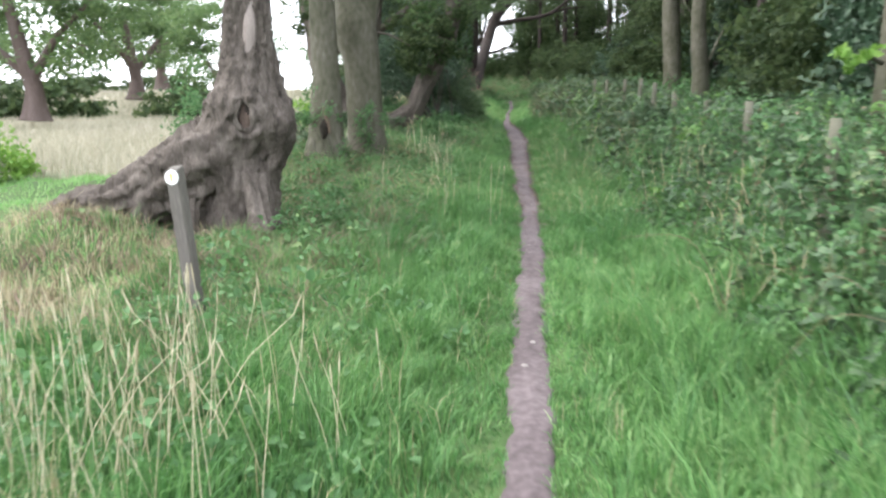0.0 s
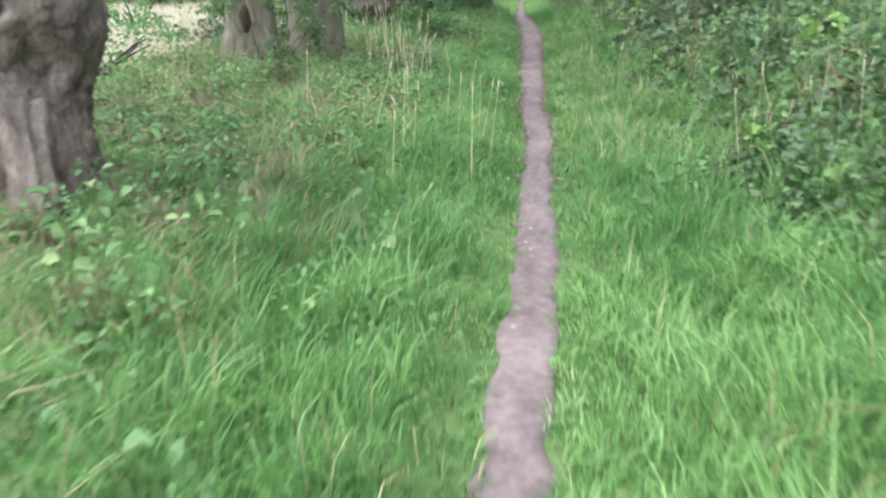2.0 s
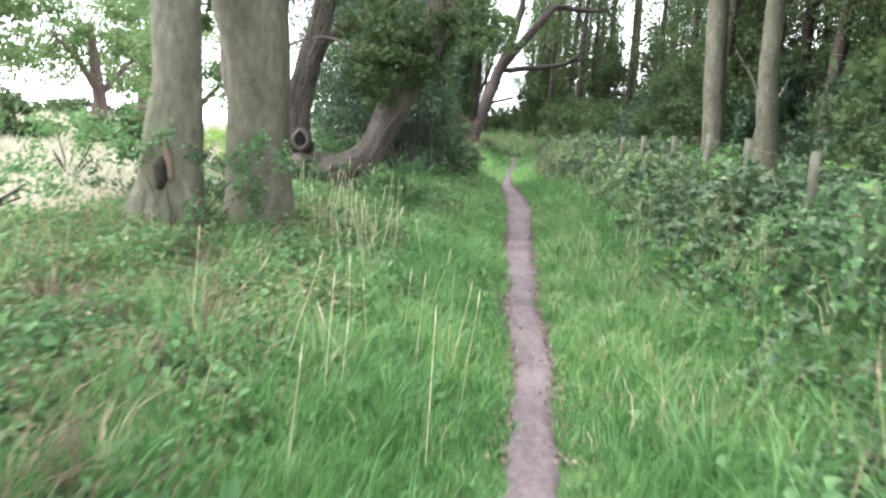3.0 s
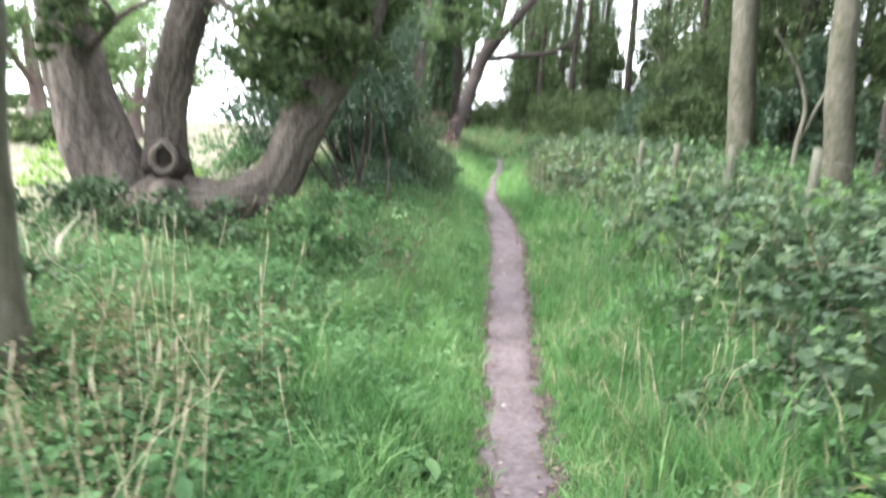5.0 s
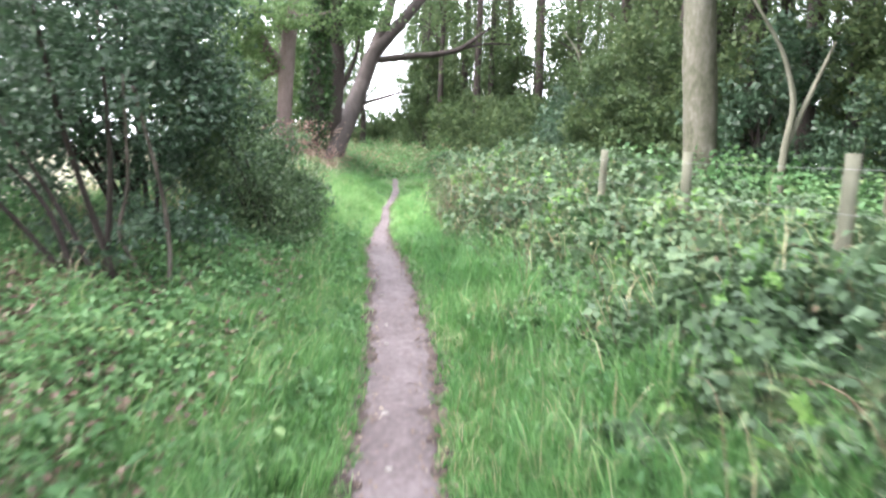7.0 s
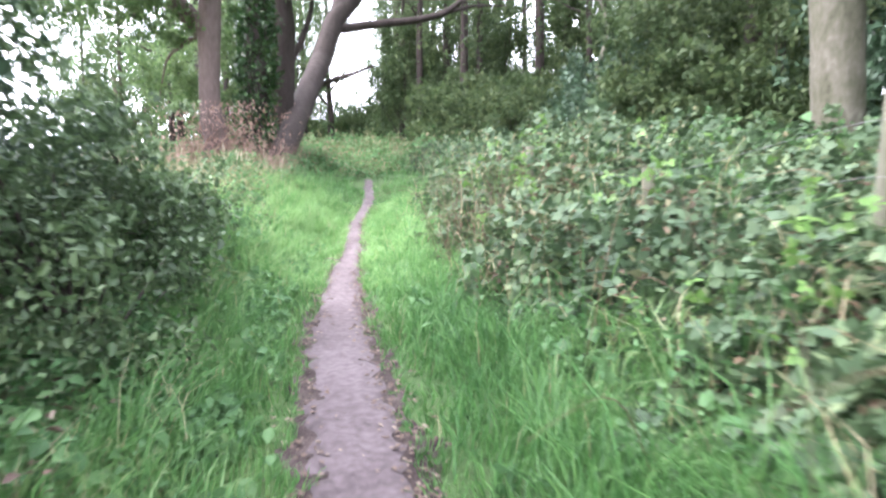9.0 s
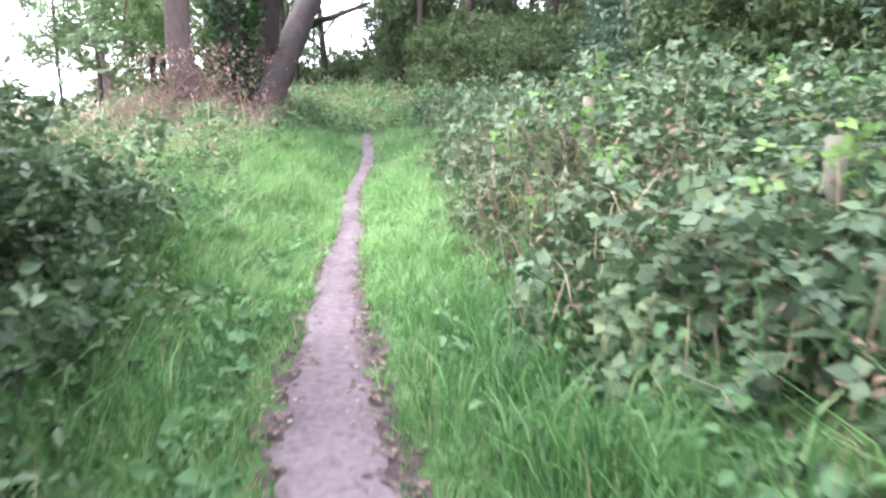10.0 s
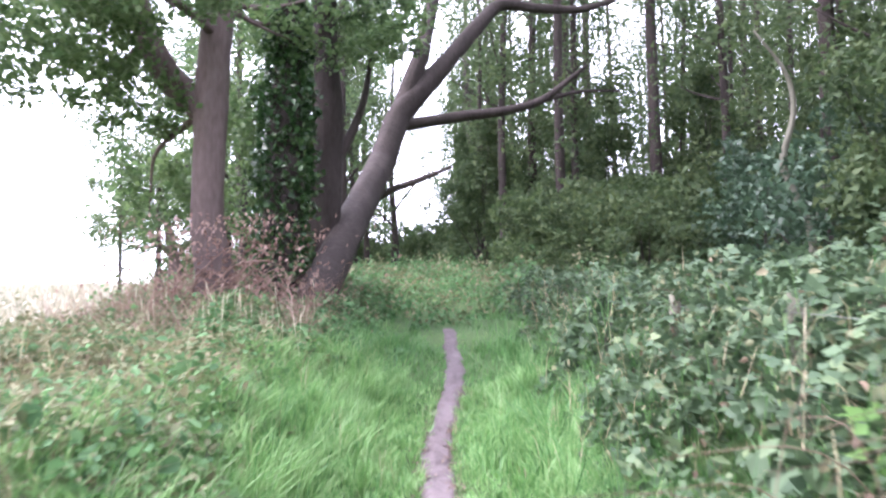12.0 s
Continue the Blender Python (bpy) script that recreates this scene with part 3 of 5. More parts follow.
# old gnarled tree beside the waymark
def gnarled_tree():
    at = (-3.5, 7.9, float(gz(-3.5, 7.9)))
    t = thing("gnarled_tree", at, "old gnarled grey tree with swollen trunk and sprawling root", "tree")
    o = np.array(at) + np.array([0.02, -0.7, 0.05])
    v, f = tube([(-3.6, 7.3, 0.15), (-3.54, 7.3, 0.5), (-3.47, 7.3, 0.95), (-3.4, 7.3, 1.35), (-3.36, 7.3, 1.65), (-3.33, 7.3, 1.95), (-3.31, 7.3, 2.4), (-3.3, 7.35, 3.3), (-3.2, 7.5, 4.6)],
                [0.42, 0.39, 0.41, 0.48, 0.46, 0.33, 0.23, 0.22, 0.17], 96, 0.08, 12, 0.32, step=0.028, ridge=0.024)
    # burr: a sunken hole with a raised lip, and knobs on the swelling
    hole = np.array([-3.3, 6.86, 1.52])
    d = v - hole
    r = np.sqrt((d[:, 0] / 0.11) ** 2 + (d[:, 2] / 0.19) ** 2 + (d[:, 1] / 0.3) ** 2)
    out = v - np.array([-3.4, 7.3, 0])
    out[:, 2] = 0
    out = unit(out)
    v = v + out * ((0.05 + 0.03 * np.sin(d[:, 2] * 31) + 0.02 * np.sin(d[:, 0] * 47)) * np.exp(-((r - 1.2) / 0.35) ** 2) - (0.1 + 0.05 * np.sin(d[:, 0] * 60 + d[:, 2] * 14)) * np.exp(-(r / 0.8) ** 4))[:, None]
    for kx, ky, kz, h, s in ((-3.0, 7.05, 1.45, 0.1, 0.16), (-3.75, 7.0, 1.2, 0.09, 0.2), (-3.15, 6.95, 1.1, -0.1, 0.16), (-3.35, 6.9, 0.8, 0.07, 0.13), (-3.05, 7.1, 0.75, -0.07, 0.12), (-3.65, 6.95, 1.75, 0.07, 0.15)):
        q = np.linalg.norm(v - np.array([kx, ky, kz]), axis=1)
        v = v + out * (h * np.exp(-(q / s) ** 2))[:, None]
    ang = np.arctan2(v[:, 1] - 7.3, v[:, 0] + 3.4)
    ridge = np.sin(ang * 19 + 2.2 * np.sin(v[:, 2] * 5 + ang * 2) + 1.1 * np.sin(v[:, 2] * 13 + ang * 5)) * (0.6 + 0.4 * np.sin(v[:, 2] * 23 + ang * 7))
    v = v + out * (0.017 * ridge + 0.009 * np.sin(ang * 43 + 3 * np.sin(v[:, 2] * 17)))[:, None]
    v = v + 0.007 * rng.normal(0, 1, v.shape)
    mesh_object("trunk", v - o, f, BARK, t)
    v, f = tube([(-3.4, 7.25, 1.25), (-3.62, 7.2, 1.05), (-3.94, 7.15, 0.92), (-4.3, 7.1, 0.76), (-4.61, 7.05, 0.63), (-4.86, 7.0, 0.56), (-5.09, 7.0, 0.58), (-5.31, 7.0, 0.58), (-5.47, 7.0, 0.46)], [0.38, 0.42, 0.39, 0.33, 0.26, 0.2, 0.2, 0.15, 0.13], 64, 0.26, 5, step=0.03, ridge=0.026)
    v = v + 0.012 * rng.normal(0, 1, v.shape)
    v = v + 0.012 * np.stack([np.sin(v[:, 2] * 23 + v[:, 0] * 9), np.sin(v[:, 0] * 21 + 3 * np.sin(v[:, 1] * 9)), np.sin(v[:, 0] * 17 + 4 * np.sin(v[:, 1] * 8) + v[:, 2] * 6)], 1)
    mesh_object("root", v - o, f, BARK, t, "thick sprawling grey root")
    for k, row in enumerate(([(-3.95, 7.05, 0.95), (-4.0, 6.9, 0.6), (-4.03, 6.8, 0.15)], [(-4.4, 7.0, 0.8), (-4.5, 6.85, 0.5), (-4.55, 6.8, 0.15)], [(-3.3, 7.0, 0.9), (-3.2, 6.8, 0.55), (-3.1, 6.65, 0.2)], [(-5.2, 7.0, 0.58), (-5.42, 6.85, 0.52), (-5.62, 6.75, 0.4)])):
        v, f = tube(row, [0.15, 0.11, 0.13], 30, 0.25, 40 + k, step=0.04, ridge=0.02)
        mesh_object("root", v - o, f, BARK, t)
    # the burr: a ragged ring of bark round a brown rotted middle
    ring_a = np.linspace(0, 2 * math.pi, 22)
    ring = np.stack([-3.3 + 0.105 * np.sin(ring_a) * (1 + 0.12 * np.sin(3 * ring_a)), 6.845 + 0.02 * np.cos(2 * ring_a), 1.55 + 0.19 * np.cos(ring_a)], 1)
    v, f = tube(ring, 0.026 + 0.01 * np.sin(ring_a * 5), 10, 0.2, 91, closed=False, step=0.03)
    mesh_object("burr_ring", v - o, f, BARK, t, "ragged raised ring of bark")
    v, f = tube([(-3.31, 6.89, 1.4), (-3.31, 6.9, 1.52), (-3.29, 6.91, 1.68)], [0.05, 0.075, 0.045], 16, 0.25, 92, step=0.03)
    mesh_object("burr_wood", v - o, f, DARK_TORN, t, "brown rotted wood inside the burr")
    v, f = tube([(-3.27, 6.86, 1.52), (-3.27, 6.865, 1.62), (-3.28, 6.88, 1.7)], [0.015, 0.028, 0.012], 10, 0.25, 93, step=0.03)
    mesh_object("burr_hole", v - o, f, HOLLOW_SHADE, t, "split in the burr, its shade put into the colour")
    # torn pale wood high on the trunk
    v, f = tube([(-3.3, 7.1, 2.08), (-3.27, 7.11, 2.25), (-3.25, 7.13, 2.5), (-3.24, 7.16, 2.75)], [0.03, 0.07, 0.075, 0.04], 12, 0.1, 9, step=0.05)
    mesh_object("bare_wood", v - o, f, PALE_WOOD, t, "pale bare wood where bark is torn")
    for k, row in enumerate(([(-3.3, 7.35, 3.2, 0.12), (-2.4, 7.0, 4.2, 0.08), (-1.2, 6.6, 5.0, 0.04)], [(-3.3, 7.4, 3.6, 0.12), (-4.6, 7.6, 4.4, 0.08), (-6.0, 8.0, 4.9, 0.04)])):
        row = np.array(row)
        v, f = tube(row[:, :3], row[:, 3], 10, 0.06, 60 + k)
        mesh_object("limb", v - o, f, BARK, t)
    pts = np.concatenate([blob_points((-3.2, 7.8, 6.3), (2.8, 2.4, 1.5), 5200), blob_points((-5.8, 8.2, 5.0), (1.8, 1.6, 1.0), 2600)])
    v, f = small_leaves(pts, 0.1)
    mesh_object("crown", v - o, f, OAK, t)


gnarled_tree()

# pair of big grey trunks
grow_tree("grey_tree", (-3.18, 12.75, float(gz(-3.18, 12.75))), "tall grey-brown tree with a hollow at its foot", SMOOTH_BARK,
          [(-3.21, 12.75, 0.25, 0.4), (-3.18, 12.75, 0.9, 0.31), (-3.16, 12.75, 1.5, 0.27), (-3.13, 12.75, 2, 0.23), (-3.17, 12.75, 2.8, 0.23), (-3.21, 12.85, 4.9, 0.2), (-3.01, 12.95, 8.4, 0.12)],
          [[(-3.21, 12.85, 4.4, 0.13), (-4.41, 12.55, 5.9, 0.08), (-5.41, 12.15, 6.9, 0.03)], [(-3.21, 12.85, 5.1, 0.12), (-1.81, 12.55, 6.5, 0.07), (-1.01, 12.25, 7.3, 0.03)]],
          [((-3.21, 12.95, 8.1), (2.8, 2.6, 2.2), 5000), ((-4.81, 12.35, 6.1), (1.8, 1.6, 1.2), 3000)], twigs=8, seed=3)
grow_tree("grey_tree", (-2.6, 13.6, float(gz(-2.6, 13.6))), "stout grey-brown tree widening at its first fork", SMOOTH_BARK,
          [(-2.56, 13.65, 0.22, 0.42), (-2.56, 13.65, 0.87, 0.36), (-2.58, 13.65, 1.77, 0.33), (-2.6, 13.65, 2.37, 0.35), (-2.73, 13.65, 2.97, 0.42), (-2.78, 13.7, 3.37, 0.3), (-3.03, 13.8, 5.87, 0.2), (-2.93, 13.9, 8.87, 0.1)],
          [[(-2.63, 13.65, 2.77, 0.27), (-2.33, 13.7, 4.07, 0.22), (-1.93, 13.8, 6.37, 0.12)]],
          [((-2.33, 14.1, 8.17), (2.6, 2.4, 2.2), 7000), ((-1.43, 14.5, 4.47), (1.3, 1.2, 1.2), 3200)], twigs=8, seed=4)

def tree_extra(tree_name, rows, radii, kind, mat, seed, segs=20, rough=0.15, part_label=""):
    t = [o for o in bpy.data.objects if o.name == tree_name][0]
    v, f = tube(rows, radii, segs, rough, seed, step=0.04)
    return mesh_object(kind, v - np.array(t.location), f, mat, t, part_label)


# the hollow's depth is only a shade-dark plug on the trunk
tree_extra("grey_tree", [(-3.19, 12.43, 0.95), (-3.17, 12.45, 1.15), (-3.14, 12.48, 1.35)], [0.03, 0.09, 0.03], "hollow", HOLLOW_SHADE, 71, part_label="hollow drawn as a plug in shade colour")
tree_extra("grey_tree", [(-3.09, 12.42, 1.05), (-3.12, 12.43, 1.25), (-3.19, 12.46, 1.5)], [0.02, 0.035, 0.02], "bare_wood", TORN, 72, part_label="torn strip of tan bare wood")
tree_extra("grey_tree", [(-3.42, 12.6, 0.3), (-3.34, 12.65, 0.8), (-3.28, 12.7, 1.3)], [0.26, 0.2, 0.1], "buttress", SMOOTH_BARK, 73)
tree_extra("grey_tree", [(-2.94, 12.6, 0.3), (-3.02, 12.65, 0.8), (-3.1, 12.7, 1.3)], [0.22, 0.17, 0.08], "buttress", SMOOTH_BARK, 74)

# many-stemmed tree with a low elbow
grow_tree("stooled_tree", (-2.98, 18.05, float(gz(-2.98, 18.05))), "many-stemmed tree with a low elbow-bent mossy stem", BARK,
          [(-3.1, 18.05, 0.3, 0.5), (-3.3, 18.05, 0.85, 0.4), (-3.72, 18.05, 1.6, 0.37), (-3.9, 18.05, 2.2, 0.32), (-4.08, 18.05, 3.1, 0.27), (-4.4, 18.15, 5.2, 0.18), (-4.6, 18.3, 7.5, 0.09)],
          [[(-2.98, 18.3, 0.8, 0.32), (-3.02, 18.3, 1.5, 0.24), (-3.03, 18.3, 2.1, 0.2), (-2.86, 18.3, 2.8, 0.2), (-2.7, 18.3, 3.3, 0.19), (-2.4, 18.4, 6.0, 0.1)],
           [(-3.05, 18.0, 0.95, 0.3), (-2.65, 17.95, 1.0, 0.24), (-2.2, 17.95, 1.02, 0.23), (-1.72, 17.95, 1.28, 0.25), (-1.45, 17.95, 1.9, 0.24), (-1.22, 17.95, 2.35, 0.235), (-0.9, 17.95, 2.9, 0.22), (-0.72, 17.95, 3.4, 0.2), (-0.45, 18.1, 5.4, 0.12), (-0.3, 18.2, 7.0, 0.06)],
           [(-2.75, 18.3, 3.1, 0.1), (-1.9, 18.2, 3.7, 0.08), (-1.0, 18.1, 4.2, 0.05)], [(-3.9, 18.0, 2.4, 0.06), (-3.3, 17.6, 2.9, 0.04), (-2.7, 17.3, 3.1, 0.02)]],
          [((-1.2, 18.6, 4.5), (1.5, 1.4, 1.5), 4800), ((-2.8, 18.4, 7.0), (2.6, 2.3, 1.8), 5000), ((-4.1, 17.6, 4.3), (1.0, 1.0, 0.9), 1400), ((-1.7, 17.8, 3.2), (0.7, 0.6, 0.5), 900), ((-3.6, 17.5, 2.6), (0.5, 0.3, 0.35), 260), ((-1.5, 17.3, 2.8), (0.85, 0.5, 0.6), 1900), ((-0.7, 17.8, 3.4), (0.5, 0.5, 0.5), 700), ((-3.9, 17.3, 3.25), (0.6, 0.4, 0.35), 380), ((-1.05, 17.7, 2.85), (0.6, 0.45, 0.6), 900), ((-1.7, 18.8, 2.7), (0.55, 0.5, 0.6), 600), ((-3.7, 17.5, 2.8), (0.4, 0.3, 0.4), 220)], WOODLEAF, 0.1, twigs=8, seed=6)
tree_extra("stooled_tree", [(-3.05, 18.0, 0.3), (-3.0, 18.0, 0.75), (-2.9, 18.0, 1.05), (-2.87, 18.05, 1.25)], [0.78, 0.66, 0.5, 0.25], "stump", BARK, 81, 44, 0.24)
for k, (kx, ky, kz, kr) in enumerate(((-2.35, 17.75, 0.95, 0.2), (-1.8, 17.78, 1.1, 0.17), (-3.4, 17.7, 1.0, 0.24), (-1.55, 17.8, 1.55, 0.13), (-3.75, 17.75, 1.55, 0.15))):
    tree_extra("stooled_tree", [(kx - 0.05, ky + 0.12, kz - 0.12), (kx, ky, kz), (kx + 0.04, ky + 0.1, kz + 0.14)], [kr * 0.6, kr, kr * 0.55], "burl", BARK, 85 + k, 24, 0.26)
tree_extra("stooled_tree", [(-2.88, 17.86, 1.46), (-2.87, 17.78, 1.48), (-2.86, 17.74, 1.48)], [0.23, 0.2, 0.13], "knot", DARK_BARK, 82, 24, 0.2, "round swollen branch scar")
scar_a = np.linspace(0, 2 * math.pi, 20)
tree_extra("stooled_tree", np.stack([-2.85 + 0.15 * np.sin(scar_a), 17.7 + 0.015 * np.cos(2 * scar_a), 1.48 + 0.18 * np.cos(scar_a)], 1), 0.036 + 0.008 * np.sin(3 * scar_a), "scar_ring", BARK, 90, 12, 0.15, "raised ring of bark round the scar")
tree_extra("stooled_tree", [(-2.865, 17.76, 1.48), (-2.86, 17.73, 1.48)], [0.12, 0.1], "knot_centre", HOLLOW_SHADE, 83, 14, 0.08)
tree_extra("stooled_tree", [(-2.5, 17.93, 1.14), (-2.1, 17.93, 1.18), (-1.78, 17.94, 1.44), (-1.58, 17.96, 1.85)], [0.1, 0.14, 0.14, 0.07], "moss", MOSS, 84, 18, 0.2, "olive moss along the bent stem")

# stems by the corner where the path climbs: bare trunk, ivy-clad trunk, third stem, leaning trunk
forked = grow_tree("forked_tree", (-0.3, 36.3, float(gz(-0.3, 36.3))), "pale brown forked tree in dead undergrowth", PINK_BARK,
          [(-0.2, 36.3, 1.1, 0.32), (-0.25, 36.3, 2.1, 0.25), (-0.36, 36.3, 2.8, 0.215), (-0.32, 36.3, 3.9, 0.21), (-0.31, 36.3, 4.4, 0.24), (-0.26, 36.3, 5.0, 0.21), (-0.16, 36.3, 5.8, 0.19), (0.0, 36.5, 9.5, 0.1)],
          [[(-0.35, 36.3, 4.3, 0.19), (-0.6, 36.3, 4.55, 0.185), (-0.85, 36.3, 4.78, 0.175), (-1.09, 36.3, 5.29, 0.16), (-1.22, 36.2, 5.8, 0.145), (-1.8, 35.8, 8.0, 0.06)],
           [(-0.2, 36.2, 5.3, 0.07), (-0.5, 35.9, 5.6, 0.06), (-1.3, 35.4, 5.8, 0.04), (-2.4, 34.6, 5.7, 0.015)]],
          [((-2.6, 35.2, 6.2), (2.4, 2.2, 1.5), 7279), ((-3.8, 34.8, 5.2), (1.5, 1.6, 0.8), 2520), ((-0.1, 36.8, 9.2), (3.0, 2.6, 2.0), 5600), ((-1.5, 38.6, 3.6), (0.9, 1.0, 1.0), 1680), ((-1.3, 36.6, 4.6), (0.9, 0.9, 0.6), 1260), ((-2.3, 35.2, 4.9), (1.6, 1.5, 0.7), 3639), ((-0.9, 34.8, 5.5), (1.3, 1.2, 0.5), 2380), ((-1.0, 39.5, 4.2), (1.1, 1.0, 1.4), 2100), ((1.4, 37.4, 6.1), (1.6, 1.0, 0.7), 1819)], SUNLIT_OAK, 0.108, twigs=16, seed=8)
creeper = []
for k in range(190):
    a, r0, z0 = rng.uniform(0, 6.28), rng.uniform(0.25, 0.6), rng.uniform(0.9, 2.1)
    cx, cy = -0.2 + 0.3 * rng.uniform(-1, 1.6), 36.2
    creeper.append(tube([(cx + math.cos(a) * r0, cy + math.sin(a) * r0 * 0.6, z0), (cx + math.cos(a + 0.5) * r0 * 1.1, cy + math.sin(a + 0.5) * r0 * 0.6, z0 + 0.35), (cx + math.cos(a + 1.2) * r0 * 1.2, cy + math.sin(a + 1.2) * r0 * 0.7, z0 + rng.uniform(-0.2, 0.5))], [0.008, 0.008, 0.004], 4, 0, k, closed=False, step=0.15))
pts = np.stack([rng.normal(-0.05, 0.6, 2600), rng.normal(36.0, 0.35, 2600), 1.0 + 1.9 * rng.uniform(0, 1, 2600) ** 1.5], 1)
v, f = join(creeper + [leaves(pts, 0.07, 0.2, 0.3, 0.5, 1.0)])
mesh_object("dead_creeper", v - np.array(forked.location), f, CREEPER, forked, "tangle of reddish dead creeper")
ivy_tree = grow_tree("ivy_clad_tree", (0.53, 37.5, float(gz(0.53, 37.5))), "tree trunk thickly clad in dark ivy", DARK_BARK,
          [(0.5, 37.5, 1.1, 0.4), (0.49, 37.5, 2.5, 0.3), (0.56, 37.5, 4.0, 0.26), (0.62, 37.5, 5.6, 0.2), (0.7, 37.6, 10.0, 0.1)],
          [], [((0.8, 37.9, 8.4), (2.0, 1.9, 1.7), 3600), ((1.5, 38.8, 6.7), (1.1, 1.1, 1.0), 1400), ((0.1, 39.0, 5.0), (0.7, 0.9, 1.6), 1500), ((0.2, 39.5, 3.2), (0.6, 0.8, 0.9), 700)], OAK, 0.13, twigs=6, seed=9)


def ivy_on(tree, line, radii, n, name="ivy"):
    line = np.asarray(line, float)
    k = rng.uniform(0, len(line) - 1.001, n)
    i = k.astype(int)
    c = line[i] + (line[i + 1] - line[i]) * (k - i)[:, None]
    r = np.interp(k, range(len(line)), radii) * rng.uniform(0.75, 1.15, n) * (1 + 0.25 * waves(k * 1.7, rng.integers(0, 5, n) * 2.0, 1.0, 5))
    a = rng.uniform(0, 6.283, n)
    c = c + np.stack([np.cos(a) * r, np.sin(a) * r, np.zeros(n)], 1)
    v, f = leaves(c, 0.095, 0.25, 0.2, 0.85, 0.8)
    mesh_object(name, v - np.array(tree.location), f, IVY, tree, "dark glossy ivy leaves")


ivy_on(ivy_tree, [(0.5, 37.5, 1.3), (0.49, 37.5, 2.6), (0.57, 37.5, 4.1), (0.62, 37.5, 5.6), (0.66, 37.55, 7.6)], [0.54, 0.42, 0.4, 0.3, 0.22], 5200)
grow_tree("stem_tree", (1.0, 38.6, float(gz(1.0, 38.6))), "slim dark upright tree stem beside the ivy", DARK_BARK,
          [(0.9, 38.6, 1.1, 0.34), (0.96, 38.6, 2.0, 0.28), (1.1, 38.6, 3.4, 0.27), (1.18, 38.6, 4.8, 0.25), (1.13, 38.6, 5.8, 0.21), (1.14, 38.6, 6.8, 0.2), (1.3, 38.8, 10.5, 0.09)],
          [[(1.2, 38.6, 3.9, 0.1), (1.5, 38.7, 4.4, 0.085), (1.78, 38.8, 5.1, 0.06), (1.9, 38.8, 5.9, 0.035)]],
          [((1.4, 39.0, 10.0), (2.4, 2.4, 1.9), 3500), ((2.0, 39.2, 7.0), (1.0, 1.0, 0.8), 1200)], OAK, 0.13, twigs=6, seed=10)
grow_tree("leaning_tree", (0.95, 36.9, float(gz(0.95, 36.9))), "dark leaning tree with long bare outreaching branches", DARK_BARK,
          [(0.9, 36.8, 1.0, 0.33), (1.07, 37.0, 1.93, 0.27), (1.38, 38.5, 2.7, 0.275), (1.7, 40.0, 3.48, 0.285), (2.13, 42.0, 4.55, 0.295), (2.58, 42.8, 5.8, 0.29), (3.81, 43.5, 7.29, 0.21), (4.79, 44.2, 8.54, 0.18), (5.37, 44.8, 9.25, 0.16), (5.9, 45.0, 9.35, 0.14), (6.49, 45.0, 9.26, 0.13), (7.74, 45.0, 9.25, 0.1), (8.71, 45.0, 9.55, 0.06)],
          [[(2.5, 42.8, 5.55, 0.15), (3.0, 42.8, 5.62, 0.135), (4.1, 42.8, 5.81, 0.125), (5.1, 42.8, 5.92, 0.11), (5.99, 42.8, 6.16, 0.095), (6.6, 42.8, 6.65, 0.065), (7.12, 42.8, 7.06, 0.035)],
           [(6.0, 42.8, 6.18, 0.06), (6.9, 42.9, 6.45, 0.045), (8.0, 43.0, 6.5, 0.018)],
           [(2.55, 42.8, 5.7, 0.21), (2.8, 43.0, 6.4, 0.2), (3.17, 43.2, 7.32, 0.19), (3.5, 43.6, 8.85, 0.16), (3.9, 44.0, 12.0, 0.07)],
           [(1.95, 41.8, 3.75, 0.09), (2.3, 41.5, 3.9, 0.075), (2.86, 41.0, 4.04, 0.065), (3.5, 40.5, 4.25, 0.03)]],
          [((4.5, 44.6, 12.0), (3.6, 3.2, 2.0), 5000), ((2.4, 42.0, 7.6), (0.9, 0.9, 0.8), 900)], OAK, 0.14, twigs=5, seed=11)

# light-leaved trees behind the corner stems
for k, (tx, ty) in enumerate(((-2.2, 50.5), (0.6, 56.0), (-4.6, 61.0), (3.4, 63.0))):
    g = float(gz(tx, ty))
    grow_tree("field_edge_tree", (tx, ty, g), "light green leafy tree at the field's edge", DARK_BARK,
              [(tx, ty, g - 0.2, 0.22), (tx + 0.1, ty, g + 2.0, 0.17), (tx - 0.1, ty, g + 5.0, 0.13), (tx, ty, g + 9.0, 0.09), (tx + 0.2, ty, g + 12.5, 0.04)],
              [[(tx, ty, g + 2.6, 0.08), (tx - 1.2, ty - 0.3, g + 3.9, 0.05), (tx - 2.3, ty - 0.5, g + 4.4, 0.02)], [(tx, ty, g + 3.4, 0.08), (tx + 1.1, ty + 0.2, g + 4.8, 0.05), (tx + 1.9, ty, g + 5.6, 0.02)]],
              [((tx - 1.3, ty, g + 4.2), (1.7, 1.5, 1.3), 1100), ((tx + 0.9, ty, g + 5.6), (1.8, 1.6, 1.4), 1200), ((tx, ty, g + 8.2), (2.4, 2.1, 1.7), 1600), ((tx + 0.2, ty, g + 11.4), (2.3, 2.0, 1.8), 1500), ((tx + 0.2, ty, g + 2.3), (1.4, 1.3, 0.9), 800)], OAK, 0.15, twigs=5, seed=140 + k, segs=12, foliage=tiny_leaves)

